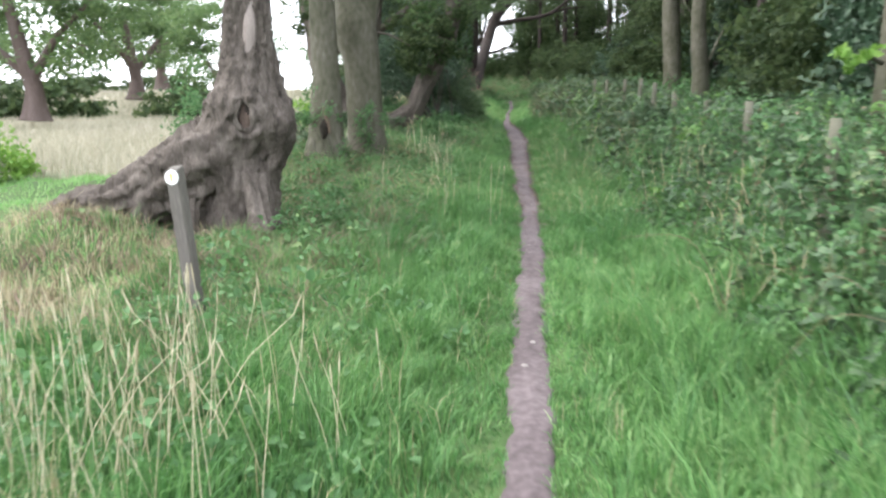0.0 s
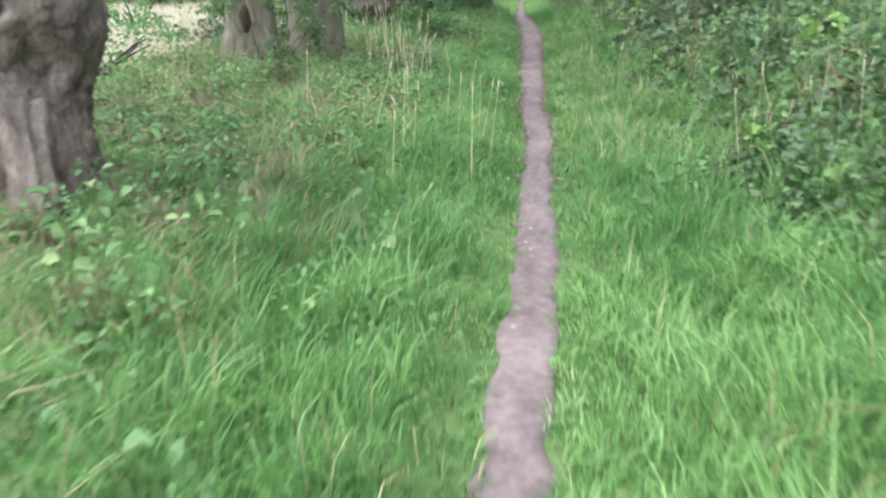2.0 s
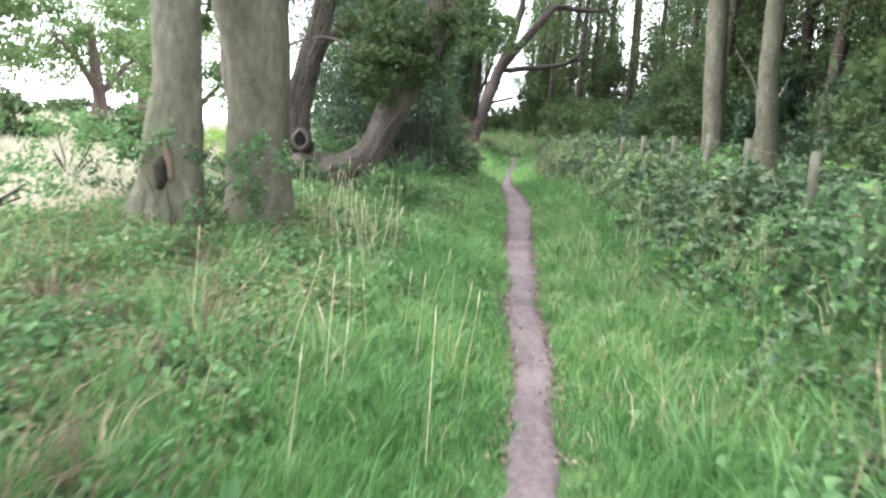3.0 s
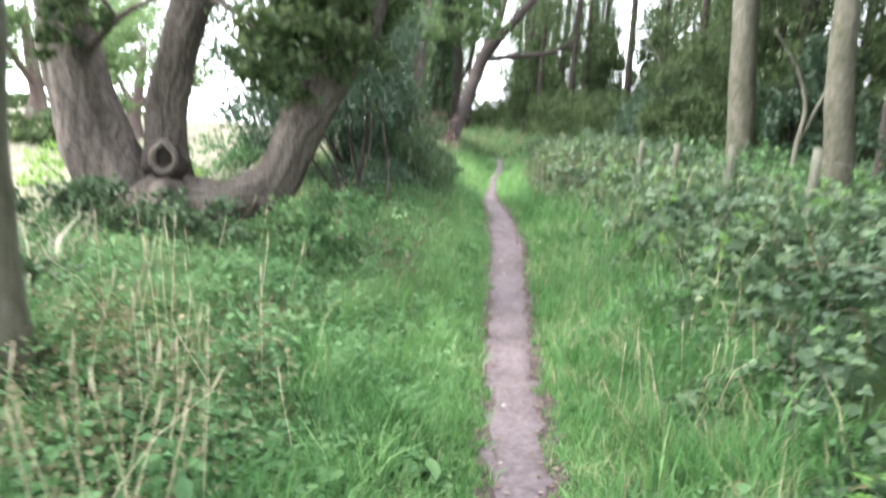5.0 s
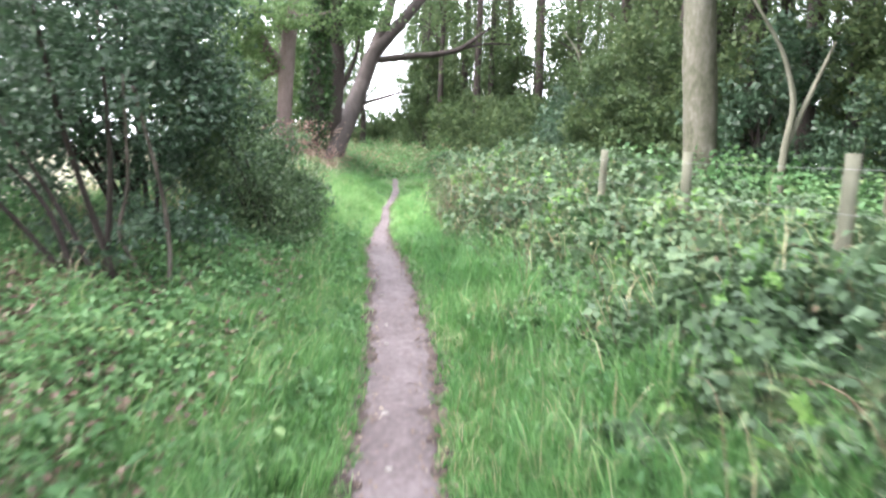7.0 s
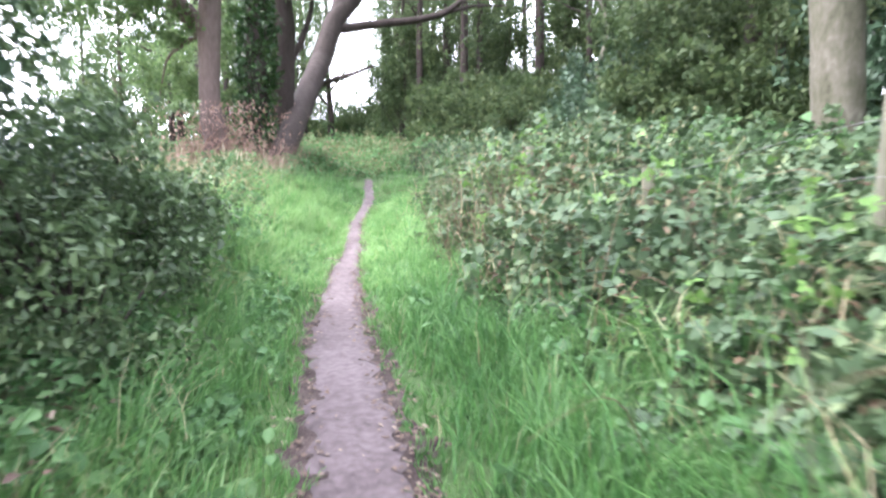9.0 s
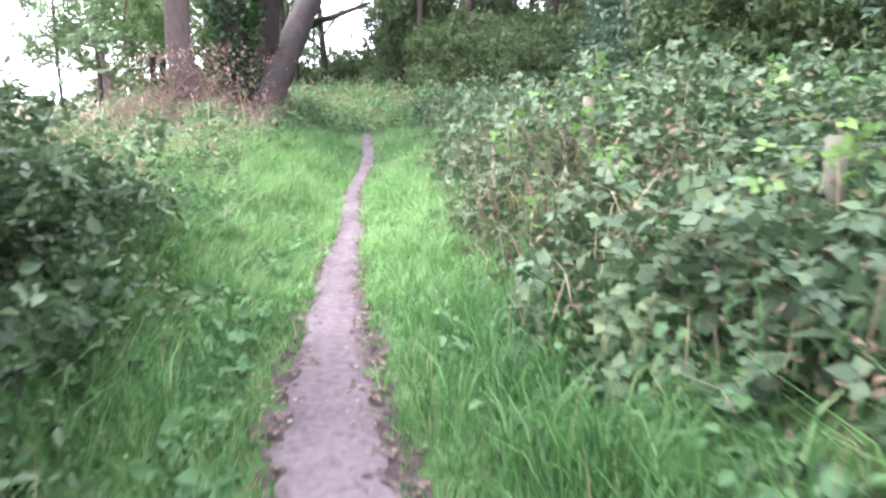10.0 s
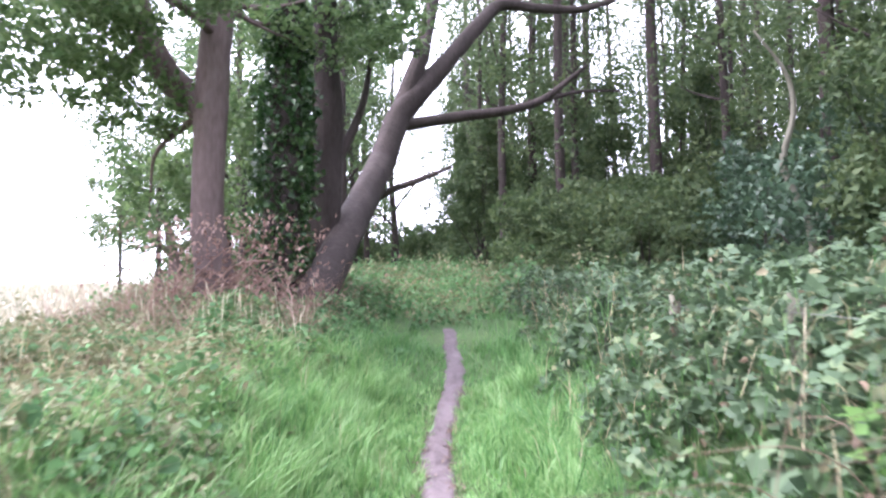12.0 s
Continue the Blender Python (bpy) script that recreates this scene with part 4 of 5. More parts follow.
# tall trunks inside the wood
grow_tree("wood_tree", (8.7, 29.5, float(gz(8.7, 29.5))), "tall straight grey tree trunk at the wood's edge", SMOOTH_BARK,
          [(8.75, 29.5, 0.8, 0.44), (8.72, 29.5, 2.2, 0.36), (8.6, 29.5, 3.6, 0.345), (8.43, 29.5, 5.7, 0.33), (8.1, 29.5, 11, 0.2)],
          [[(8.3, 29.5, 8.0, 0.12), (6.8, 28.7, 9.5, 0.05)]], [((8.0, 29.5, 11.0), (3.4, 3.2, 2.6), 5000)], WOODLEAF, 0.14, twigs=6, seed=12)
grow_tree("wood_tree", (7.05, 22.1, float(gz(7.05, 22.1))), "tall straight grey tree trunk at the wood's edge", SMOOTH_BARK,
          [(7.12, 22.1, 0.8, 0.31), (7.07, 22.1, 2.15, 0.245), (6.96, 22.1, 2.9, 0.235), (6.9, 22.1, 3.6, 0.22), (6.7, 22.1, 10, 0.13)],
          [], [((6.6, 22.1, 9.5), (3.0, 2.8, 2.6), 5000)], WOODLEAF, 0.14, twigs=6, seed=13)
grow_tree("wood_tree", (12.2, 33.2, float(gz(12.2, 33.2))), "dark straight tree trunk inside the wood", DARK_BARK,
          [(12.2, 33.2, 0.8, 0.4), (12.16, 33.2, 2.6, 0.31), (12.11, 33.2, 7.0, 0.28), (12.0, 33.2, 12, 0.15)],
          [], [((12, 33.2, 11.5), (3.0, 2.8, 2.4), 3500)], WOODLEAF, 0.15, twigs=4, seed=14)
for k, (rows, rows2, lab) in enumerate((
        ([(9.3, 37.8, 1.2, 0.08), (9.29, 37.8, 2.8, 0.07), (8.73, 37.8, 3.85, 0.06), (9.07, 37.8, 4.72, 0.05), (8.99, 37.8, 5.39, 0.04), (8.36, 37.8, 6.15, 0.02)], [(9.3, 37.8, 2.7, 0.055), (9.7, 37.8, 3.76, 0.045), (10.33, 37.8, 4.0, 0.02)], "thin pale crooked sapling with yellowing leaves"),
        ([(9.0, 27.1, 0.9, 0.07), (9.01, 27.1, 2.32, 0.065), (9.16, 27.1, 3.14, 0.055), (8.84, 27.1, 4.03, 0.04), (8.12, 27.1, 4.95, 0.02)], [(9.03, 27.1, 2.3, 0.055), (9.45, 27.1, 3.33, 0.045), (9.85, 27.1, 4.26, 0.02)], "thin pale crooked sapling at the wood's edge"))):
    x0, y0 = rows[0][0], rows[0][1]
    c = rows2[-1]
    grow_tree("sapling", (x0, y0, float(gz(x0, y0))), lab, POST_WOOD, rows, [rows2], [((c[0], c[1], c[2] + 0.1), (0.45, 0.35, 0.25), 160)], LIME if k == 0 else WOODLEAF, 0.1, seed=20 + k, flare=0.0, segs=10)


# young tree behind the fence, with one bright leafy spray
spray = np.array([(3.75, 8.0, 2.0, 0.03), (3.45, 7.8, 2.12, 0.02), (2.95, 7.5, 2.05, 0.008)])
grow_tree("young_tree", (3.95, 8.2, float(gz(3.95, 8.2))), "young grey tree with a bright green leafy spray", SMOOTH_BARK,
          [(3.95, 8.2, 0.2, 0.15), (3.92, 8.15, 1.6, 0.12), (3.95, 8.2, 3.5, 0.11), (4.1, 8.3, 6.5, 0.06)], [spray],
          [((3.35, 7.75, 2.1), (0.3, 0.25, 0.13), 46), ((3.05, 7.55, 2.02), (0.22, 0.2, 0.12), 34)], LIME, 0.13, seed=25, segs=14)

# ---- the wood behind the fence: slender trees and dark understorey, copied ----
def wood_variant(seed, h, r, n_crown, low, high=1.0):
    rs = random.Random(seed)
    lean = rs.uniform(-0.5, 0.5)
    trunk = [(0, 0, -0.3, r * 1.2), (lean * 0.2, 0, h * 0.3, r), (lean * 0.6, rs.uniform(-0.3, 0.3), h * 0.65, r * 0.75), (lean, 0, h, r * 0.3)]
    limbs = []
    for k in range(6):
        z = rs.uniform(h * 0.3, h * 0.85)
        a, s = rs.uniform(0, 6.28), rs.uniform(0.8, 1.8)
        limbs.append([(lean * z / h * 0.8, 0, z, r * 0.35), (lean * z / h + math.cos(a) * s * 0.5, math.sin(a) * s * 0.5, z + 0.35, r * 0.22), (lean * z / h + math.cos(a) * s, math.sin(a) * s, z + 0.9, 0.012)])
    crowns = [((lean, 0, h * 0.85), (2.0, 2.0, h * 0.2), int(n_crown * high)), ((lean * 0.6, 0, h * 0.55), (1.8, 1.8, h * 0.2), int(n_crown * 0.7 * high)), ((0.3, 0, h * 0.3), (1.7, 1.7, h * 0.16), int(n_crown * (0.7 if low else 0.35)))]
    t = grow_tree("woodland_tree", (0, 0, 0), "slender woodland tree with thin leafy crown", DARK_BARK, trunk, limbs, crowns, WOODLEAF, 0.15, seed=seed, flare=0.1, segs=10, foliage=tiny_leaves)
    t["group"] = "trees of the wood"
    return t


variants = [wood_variant(101, 11, 0.1, 3000, True), wood_variant(102, 13, 0.13, 3000, True), wood_variant(103, 10, 0.075, 2700, True), wood_variant(104, 14, 0.16, 3000, True)]
thin_variants = [wood_variant(105, 15.5, 0.13, 3600, False, 0.52), wood_variant(106, 14.5, 0.1, 3400, False, 0.56), wood_variant(107, 16.5, 0.15, 3600, False, 0.48)]
rw = random.Random(21)
spots = []
for k in range(600):
    wy = rw.uniform(2, 78)
    wx = rw.uniform(5.8, 30) if wy < 48 else rw.uniform(5.4 if wy < 64 else -3, 30)
    if wy < 46 and wx < 10.5 and rw.random() < 0.97:
        continue
    if wy > 42 and abs(wx - 0.65 - 0.255 * (wy - 15.3)) < 0.055 * (wy - 15) and rw.random() < 0.6:
        continue
    if 5.2 < wx < 7.6 and 32.5 < wy < 36:
        continue
    if wy > 46 and abs(wx - 1.65 - 0.08 * (wy - 26.6)) < 1.8:
        continue
    if all((wx - a) ** 2 + (wy - b) ** 2 > 2.6 for a, b in spots) and not (wx < 10.5 and 24 < wy < 31):
        spots.append((wx, wy))
    if len(spots) >= 150:
        break
for k in range(26):
    wy = rw.uniform(48, 74)
    wx = 1.65 + 0.08 * (wy - 26.6) + rw.choice((-1, 1)) * rw.uniform(1.7, 5.5)
    if all((wx - a) ** 2 + (wy - b) ** 2 > 1.6 for a, b in spots):
        spots.append((wx, wy))
placed = []
for k, (wx, wy) in enumerate(spots):
    m = pose(wx, wy, float(gz(wx, wy)), 0, 0, rw.uniform(0, 360)) @ Matrix.Scale(rw.uniform(0.8, 1.15), 4)
    pool = thin_variants if wy > 40 else variants
    unused = [v for v in pool if v not in placed]
    if unused:
        w = unused[0]
        w.matrix_basis = m
        placed.append(w)
    else:
        s = copy_thing(pool[k % len(pool)], m)
        s.scale = m.to_scale()


def bush(name, at, label, leaf, size, blobs, stems=5, seed=1, up=0.3, group="", category="bush", big=True, thick=1.0):
    """A shrub: stems from the foot and leaf masses. blobs are offsets from its foot."""
    t = thing(name, at, label, category, group)
    rs = random.Random(seed)
    for k in range(stems):
        c, r, _ = rs.choice(blobs)
        e = [c[i] + rs.uniform(-0.5, 0.5) * r[i] for i in range(3)]
        v, f = tube([(rs.uniform(-0.2, 0.2), rs.uniform(-0.2, 0.2), -0.1), (e[0] * 0.4 + rs.uniform(-0.15, 0.15), e[1] * 0.4, e[2] * 0.5), e], [0.035 * thick, 0.022 * thick, 0.008 * thick], 7, 0.05, k)
        mesh_object("stem", v, f, DARK_BARK, t)
    pts = np.concatenate([blob_points(c, r, n, 0.35) for c, r, n in blobs])
    v, f = leaves(pts, size, up) if big else tiny_leaves(pts, size, up)
    mesh_object("foliage", v, f, leaf, t)
    return t


# understorey of the wood
us = [bush("understorey_bush", (0, 0, 0), "dark leafy shrub under the woodland trees", WOODLEAF, 0.145, [((0, 0, 1.0), (1.5, 1.4, 1.0), 2600), ((0.5, 0.2, 1.9), (1.0, 1.0, 0.8), 1300)], 5, 31, 0.3, "shrubs of the wood", big=False),
      bush("understorey_bush", (0, 0, 0), "dark leafy shrub under the woodland trees", HOLLY, 0.13, [((0, 0, 1.3), (1.3, 1.3, 1.3), 2800), ((-0.4, 0.2, 2.5), (0.9, 0.9, 0.9), 1300)], 5, 32, 0.3, "shrubs of the wood", big=False)]
ub = []
for k in range(500):
    wy = rw.uniform(3, 72)
    edge = float(np.interp(wy, [3, 15, 24, 34, 40, 46, 60, 72], [4.6, 6.6, 8.4, 7.6, 6.6, 6.2, 6.4, 1.0]))
    wx = edge + rw.uniform(0.2, 9) * rw.uniform(0.2, 1)
    if 24.5 < wy < 31 and wx < 10.2 or wy > 36 and rw.random() < 0.15:
        continue
    if all((wx - a) ** 2 + (wy - b) ** 2 > 1.9 for a, b in ub):
        ub.append((wx, wy))
    if len(ub) >= 96:
        break
ub += [(7.6, 64.5), (1.2, 70.0), (-1.0, 72.0), (8.4, 61.5), (8.0, 50.0), (7.2, 55.0)]
for k, (wx, wy) in enumerate(ub):
    m = pose(wx, wy, float(gz(wx, wy)), 0, 0, rw.uniform(0, 360)) @ Matrix.Scale(rw.uniform(0.75, 1.3), 4)
    if k < 2:
        us[k].matrix_basis = m
    else:
        s = copy_thing(us[k % 2 if wy < 40 else 0], m)
        s.scale = m.to_scale()

# tall trees behind the fence; broad crowns, out of view, added to shade the wood
canopy = []
for k, (wx, wy, s) in enumerate(((9.6, 7.0, 0.95), (10.4, 12.5, 1.0), (9.2, 17.0, 1.0), (11.5, 21.5, 1.05), (10.6, 26.0, 1.0), (13.2, 30.5, 1.1), (14.5, 15.5, 1.1), (15.0, 9.5, 1.05), (15.8, 24.5, 1.1), (13.0, 36.8, 1.1), (17.5, 33.0, 1.15), (9.0, 2.0, 0.95))):
    m = pose(wx, wy, float(gz(wx, wy)), 0, 0, 137 * k) @ Matrix.Scale(s, 4)
    if k == 0:
        canopy.append(grow_tree("tall_woodland_tree", (0, 0, 0), "tall dark-stemmed woodland tree, unseen high crown added to shade the wood", DARK_BARK,
                                [(0, 0, -0.3, 0.26), (0.05, 0, 2.5, 0.2), (-0.1, 0.1, 6.0, 0.17), (0.1, 0, 10.5, 0.09)],
                                [[(0, 0, 5.6, 0.09), (-1.8, 0.3, 7.2, 0.06), (-3.6, 0.5, 8.0, 0.02)], [(0, 0.1, 6.2, 0.09), (1.5, 1.4, 7.8, 0.06), (2.8, 2.6, 8.6, 0.02)], [(0, 0.1, 6.8, 0.08), (0.6, -1.8, 8.2, 0.05), (1.0, -3.3, 9.0, 0.02)]],
                                [((-2.6, 0.4, 8.2), (2.6, 2.4, 1.3), 2600), ((2.0, 1.8, 8.8), (2.4, 2.3, 1.3), 2300), ((0.6, -2.2, 9.2), (2.4, 2.2, 1.3), 2300), ((0.1, 0, 10.8), (2.6, 2.6, 1.4), 2400)], WOODLEAF, 0.2, seed=35, flare=0.2, segs=14, foliage=tiny_leaves))
        canopy[0]["group"] = "tall trees of the wood"
        canopy[0].matrix_basis = m
    else:
        c = copy_thing(canopy[0], m)
        c.scale = m.to_scale()

# feathery dark evergreens beyond the bramble mound
yews = []
for k, (wx, wy, s) in enumerate(((5.9, 50.5, 1.0), (7.9, 52.5, 1.1), (9.8, 49.0, 1.15), (11.8, 46.0, 1.1), (7.2, 58.0, 1.2), (10.8, 55.0, 1.2), (13.8, 43.0, 1.15), (15.5, 39.0, 1.1), (8.6, 34.2, 0.85), (10.0, 32.3, 0.8), (12.8, 27.5, 1.0), (11.4, 36.2, 1.0), (8.4, 17.5, 0.9), (7.6, 14.2, 0.8), (9.8, 21.0, 1.0))):
    m = pose(wx, wy, float(gz(wx, wy)) - 0.05, 0, 0, rw.uniform(0, 360)) @ Matrix.Scale(s, 4)
    if k == 0:
        yews.append(bush("evergreen_shrub", (0, 0, 0), "tall feathery dark evergreen shrub in the wood", WOODLEAF, 0.13, [((0, 0, 1.5), (1.5, 1.5, 1.6), 4200), ((0.4, 0.3, 3.3), (1.2, 1.2, 1.3), 3000), ((-0.3, -0.2, 4.8), (0.8, 0.8, 1.0), 1500), ((-0.9, 0.4, 2.6), (1.0, 1.0, 0.9), 1500)], 7, 33, 0.2, "evergreens of the wood", big=False))
        yews[0].matrix_basis = m
    else:
        c = copy_thing(yews[0], m)
        c.scale = m.to_scale()

# big holly on the field side, by the path
bush("holly_bush", (-1.45, 24.2, float(gz(-1.45, 24.2))), "tall dense dark green holly bush overhanging the verge", HOLLY, 0.08,
     [((0.0, 0.0, 1.5), (1.35, 2.0, 1.05), 9500), ((-2.0, -0.4, 4.3), (1.5, 1.8, 1.3), 5000), ((-0.2, 0.3, 3.0), (1.4, 1.9, 1.4), 10000), ((0.5, 2.0, 0.75), (1.0, 1.3, 0.8), 4000), ((-0.6, 0.6, 4.8), (1.5, 1.7, 1.2), 6000), ((-1.3, -1.3, 1.75), (1.2, 1.5, 0.9), 4800), ((-1.5, -1.1, 3.2), (1.3, 1.5, 1.4), 5000), ((-1.7, 0.6, 0.9), (1.0, 1.3, 0.85), 3200)], 14, 41, 0.3)
bush("holly_bush", (-1.1, 21.6, float(gz(-1.1, 21.6))), "straggling dark holly leaning toward the path", HOLLY, 0.07,
     [((0.0, 0.9, 0.4), (0.9, 1.1, 0.45), 2600), ((0.15, -0.9, 2.7), (0.9, 1.2, 1.2), 3200), ((-0.9, -0.3, 1.9), (0.9, 1.1, 1.0), 2600)], 9, 42, 0.3)
# bare crooked stems showing under the straggling holly
straggler = [o for o in bpy.data.objects if o.name == "holly_bush.001"][0]
for k, row in enumerate(([(-0.8, 21.7, 0.4), (-0.88, 21.7, 0.94), (-1.09, 21.7, 1.16), (-0.93, 21.65, 1.52), (-0.9, 21.4, 2.5)], [(-0.66, 21.7, 0.4), (-0.61, 21.7, 0.97), (-0.64, 21.6, 1.5), (-0.8, 21.3, 2.4)])):
    v, f = tube(row, [0.024, 0.021, 0.019, 0.015, 0.01][:len(row)], 9, 0.1, 95 + k, step=0.08)
    mesh_object("stem", v - np.array(straggler.location), f, BARK, straggler, "bare grey crooked stem")
bush("path_side_bush", (0.0, 25.4, float(gz(0.0, 25.4))), "dense dark-leaved bush crowding the grassy verge", VERGE_BUSH, 0.065,
     [((0.1, 0.0, 0.5), (0.75, 1.3, 0.55), 3600), ((-0.35, -0.3, 1.25), (0.75, 1.2, 0.75), 3400), ((-0.8, -0.6, 2.1), (0.8, 1.1, 0.7), 2400)], 12, 43, 0.3, thick=0.6)
bush("path_side_bush", (-0.1, 27.7, float(gz(-0.1, 27.7))), "loose twiggy dark-leaved bush beside the grassy verge", VERGE_BUSH, 0.065,
     [((0.1, -0.1, 0.4), (0.75, 1.2, 0.45), 2600), ((-0.35, -0.5, 0.8), (0.7, 0.9, 0.45), 750), ((-0.8, 0.3, 0.6), (0.7, 0.9, 0.4), 450), ((0.05, -0.6, 1.05), (0.5, 0.7, 0.3), 320), ((0.2, -1.3, 0.3), (0.6, 1.0, 0.38), 1800)], 16, 53, 0.35, thick=0.5)
bush("sucker_growth", (-2.92, 12.3, float(gz(-2.92, 12.3))), "leafy sucker shoots round the grey trunks' feet", NETTLE, 0.06,
     [((-0.3, 0.1, 0.8), (0.5, 0.3, 0.6), 500), ((0.5, 0.7, 0.8), (0.4, 0.3, 0.6), 420)], 6, 46, 0.3, thick=0.25)
bush("field_edge_bush", (-3.2, 22.5, float(gz(-3.2, 22.5))), "mid-green leafy bush at the field's edge", NETTLE, 0.08,
     [((0, 0, 0.6), (1.1, 0.9, 0.6), 1700), ((-1.2, 0.3, 0.45), (0.8, 0.7, 0.45), 900)], 6, 52, 0.3, thick=0.4)
# dark leaves added here to deepen the shadow below the trunk
bush("bramble_bush", (-3.4, 17.0, float(gz(-3.4, 17.0))), "low dark bramble added for the shade at the stooled tree's foot", BRAMBLE, 0.075,
     [((0.2, 0, 0.32), (0.9, 0.45, 0.32), 1500), ((-1.0, -0.4, 0.36), (0.8, 0.5, 0.36), 1400), ((1.2, -0.2, 0.26), (0.6, 0.4, 0.28), 800)], 6, 49, 0.4, thick=0.3)
bush("fern_clump", (-1.35, 17.3, float(gz(-1.35, 17.3))), "bushy green nettles and fern under the bent stem", NETTLE, 0.07,
     [((0, 0, 0.35), (0.5, 0.5, 0.42), 1100), ((0.35, 0.5, 0.4), (0.45, 0.5, 0.45), 900)], 7, 54, 0.3, thick=0.25)
# second dark filler for the shaded undergrowth by the grey trunks
bush("bramble_bush", (-4.0, 14.6, float(gz(-4.0, 14.6))), "low dark bramble added for the shade beside the grey trunks", BRAMBLE, 0.075,
     [((0, 0, 0.3), (0.9, 0.8, 0.34), 1500), ((0.9, 0.5, 0.25), (0.6, 0.6, 0.28), 700)], 6, 50, 0.4, thick=0.3)
bush("field_edge_bush", (-5.2, 21.0, float(gz(-5.2, 21.0))), "light green bush at the field's edge", LIME, 0.08,
     [((0, 0, 0.6), (1.2, 1.0, 0.6), 1700), ((0.9, 0.6, 0.4), (0.7, 0.7, 0.4), 700)], 6, 47, 0.3)
bush("field_edge_bush", (-6.6, 17.5, float(gz(-6.6, 17.5))), "thin leafy bush at the field's edge", NETTLE, 0.08,
     [((0, 0, 0.8), (0.9, 0.9, 0.8), 1100)], 6, 48, 0.3)
bush("hawthorn_bush", (-5.1, 11.8, float(gz(-5.1, 11.8))), "thin twiggy young hawthorn at the field edge", NETTLE, 0.06,
     [((0.2, 0, 1.1), (0.8, 0.7, 0.8), 1300), ((0.6, 0.2, 0.5), (0.9, 0.7, 0.5), 900)], 9, 44, 0.3)
bush("lime_green_shrub", (-10.4, 13.4, float(gz(-10.4, 13.4))), "rounded bright green shrub out in the field", LIME, 0.1,
     [((-0.4, 0, 0.7), (1.5, 1.4, 0.85), 6000), ((0.9, -0.2, 0.35), (0.9, 0.9, 0.4), 2000)], 6, 45, 0.3)

# field trees and the hedge beyond
ft = grow_tree("field_tree", (-17.0, 29.0, float(gz(-17, 29))), "spreading pale-trunked tree out in the field", PINK_BARK,
               [(-17, 29, 0.8, 0.5), (-16.9, 29, 2.0, 0.33), (-17.2, 29, 3.5, 0.28), (-17.6, 29, 6, 0.15)],
               [[(-17, 29, 2.3, 0.2), (-15.6, 28.6, 4.0, 0.12), (-13.8, 28.4, 5.5, 0.05)], [(-17.1, 29, 2.6, 0.2), (-18.8, 28.8, 4.2, 0.12), (-20.5, 28.6, 5.2, 0.05)]],
               [((-17.2, 29, 6.6), (4.2, 3.6, 2.0), 4000), ((-17.0, 29.5, 3.6), (3.8, 3.0, 1.3), 2200), ((-14.2, 28.5, 5.3), (2.0, 1.8, 1.0), 1500), ((-20, 28.6, 4.8), (2.2, 1.8, 1.1), 1600), ((-15.5, 28.2, 7.2), (2.0, 1.8, 1.0), 1400)], SUNLIT_OAK, 0.22, twigs=12, seed=51, foliage=tiny_leaves)
ft["group"] = "field trees"
for fx, fy, s, a in ((-22, 52, 1.2, 70), (-14.5, 47, 0.9, 160), (-31, 44, 1.15, 250), (-8.5, 67, 0.9, 20), (-28, 74, 1.5, 130), (-3.5, 71, 1.0, 200), (-38, 62, 1.4, 300)):
    m = pose(fx, fy, float(gz(fx, fy)) - 0.2, 0, 0, a) @ Matrix.Scale(s, 4)
    c = copy_thing(ft, m)
    c.scale = m.to_scale()
for k, (fx, fy, s) in enumerate(((-6.2, 55.5, 1.0), (-8.3, 57.5, 0.9), (-4.6, 58.5, 1.05))):
    m = pose(fx, fy, float(gz(fx, fy)), 0, 0, 70 * k + 20) @ Matrix.Scale(s, 4)
    e = copy_thing(variants[(0, 2, 1)[k]], m)
    e.scale = m.to_scale()
hedge = [bush("hedge_shrub", (-30, 85, float(gz(-30, 85))), "dark rounded hedgerow shrub far across the field", WOODLEAF, 0.4, [((0, 0, 1.3), (3.4, 1.6, 1.5), 2000)], 3, 61, 0.3, "far hedgerow", big=False)]
for k in range(26):
    hx, hy = -100 + k * 4.6 + rw.uniform(-1, 1), 88 + rw.uniform(-2, 2) + max(0, (k - 18)) * 0.4
    if -34 < hx < -17:
        hx, hy = -12 - (hx + 34) * 1.25, 40 + rw.uniform(-1, 1)
    m = pose(hx, hy, float(gz(hx, hy)) - 0.1, 0, 0, rw.uniform(-25, 25)) @ Matrix.Scale(rw.uniform(0.7, 1.35), 4)
    c = copy_thing(hedge[0], m)
    c.scale = m.to_scale()


# ---- brambles, nettles, grass ----
def strip(n, y0, y1, u0, u1):
    y = rng.uniform(y0, y1, n)
    u = rng.uniform(u0, u1, n)
    return xc(y) + u, y, u


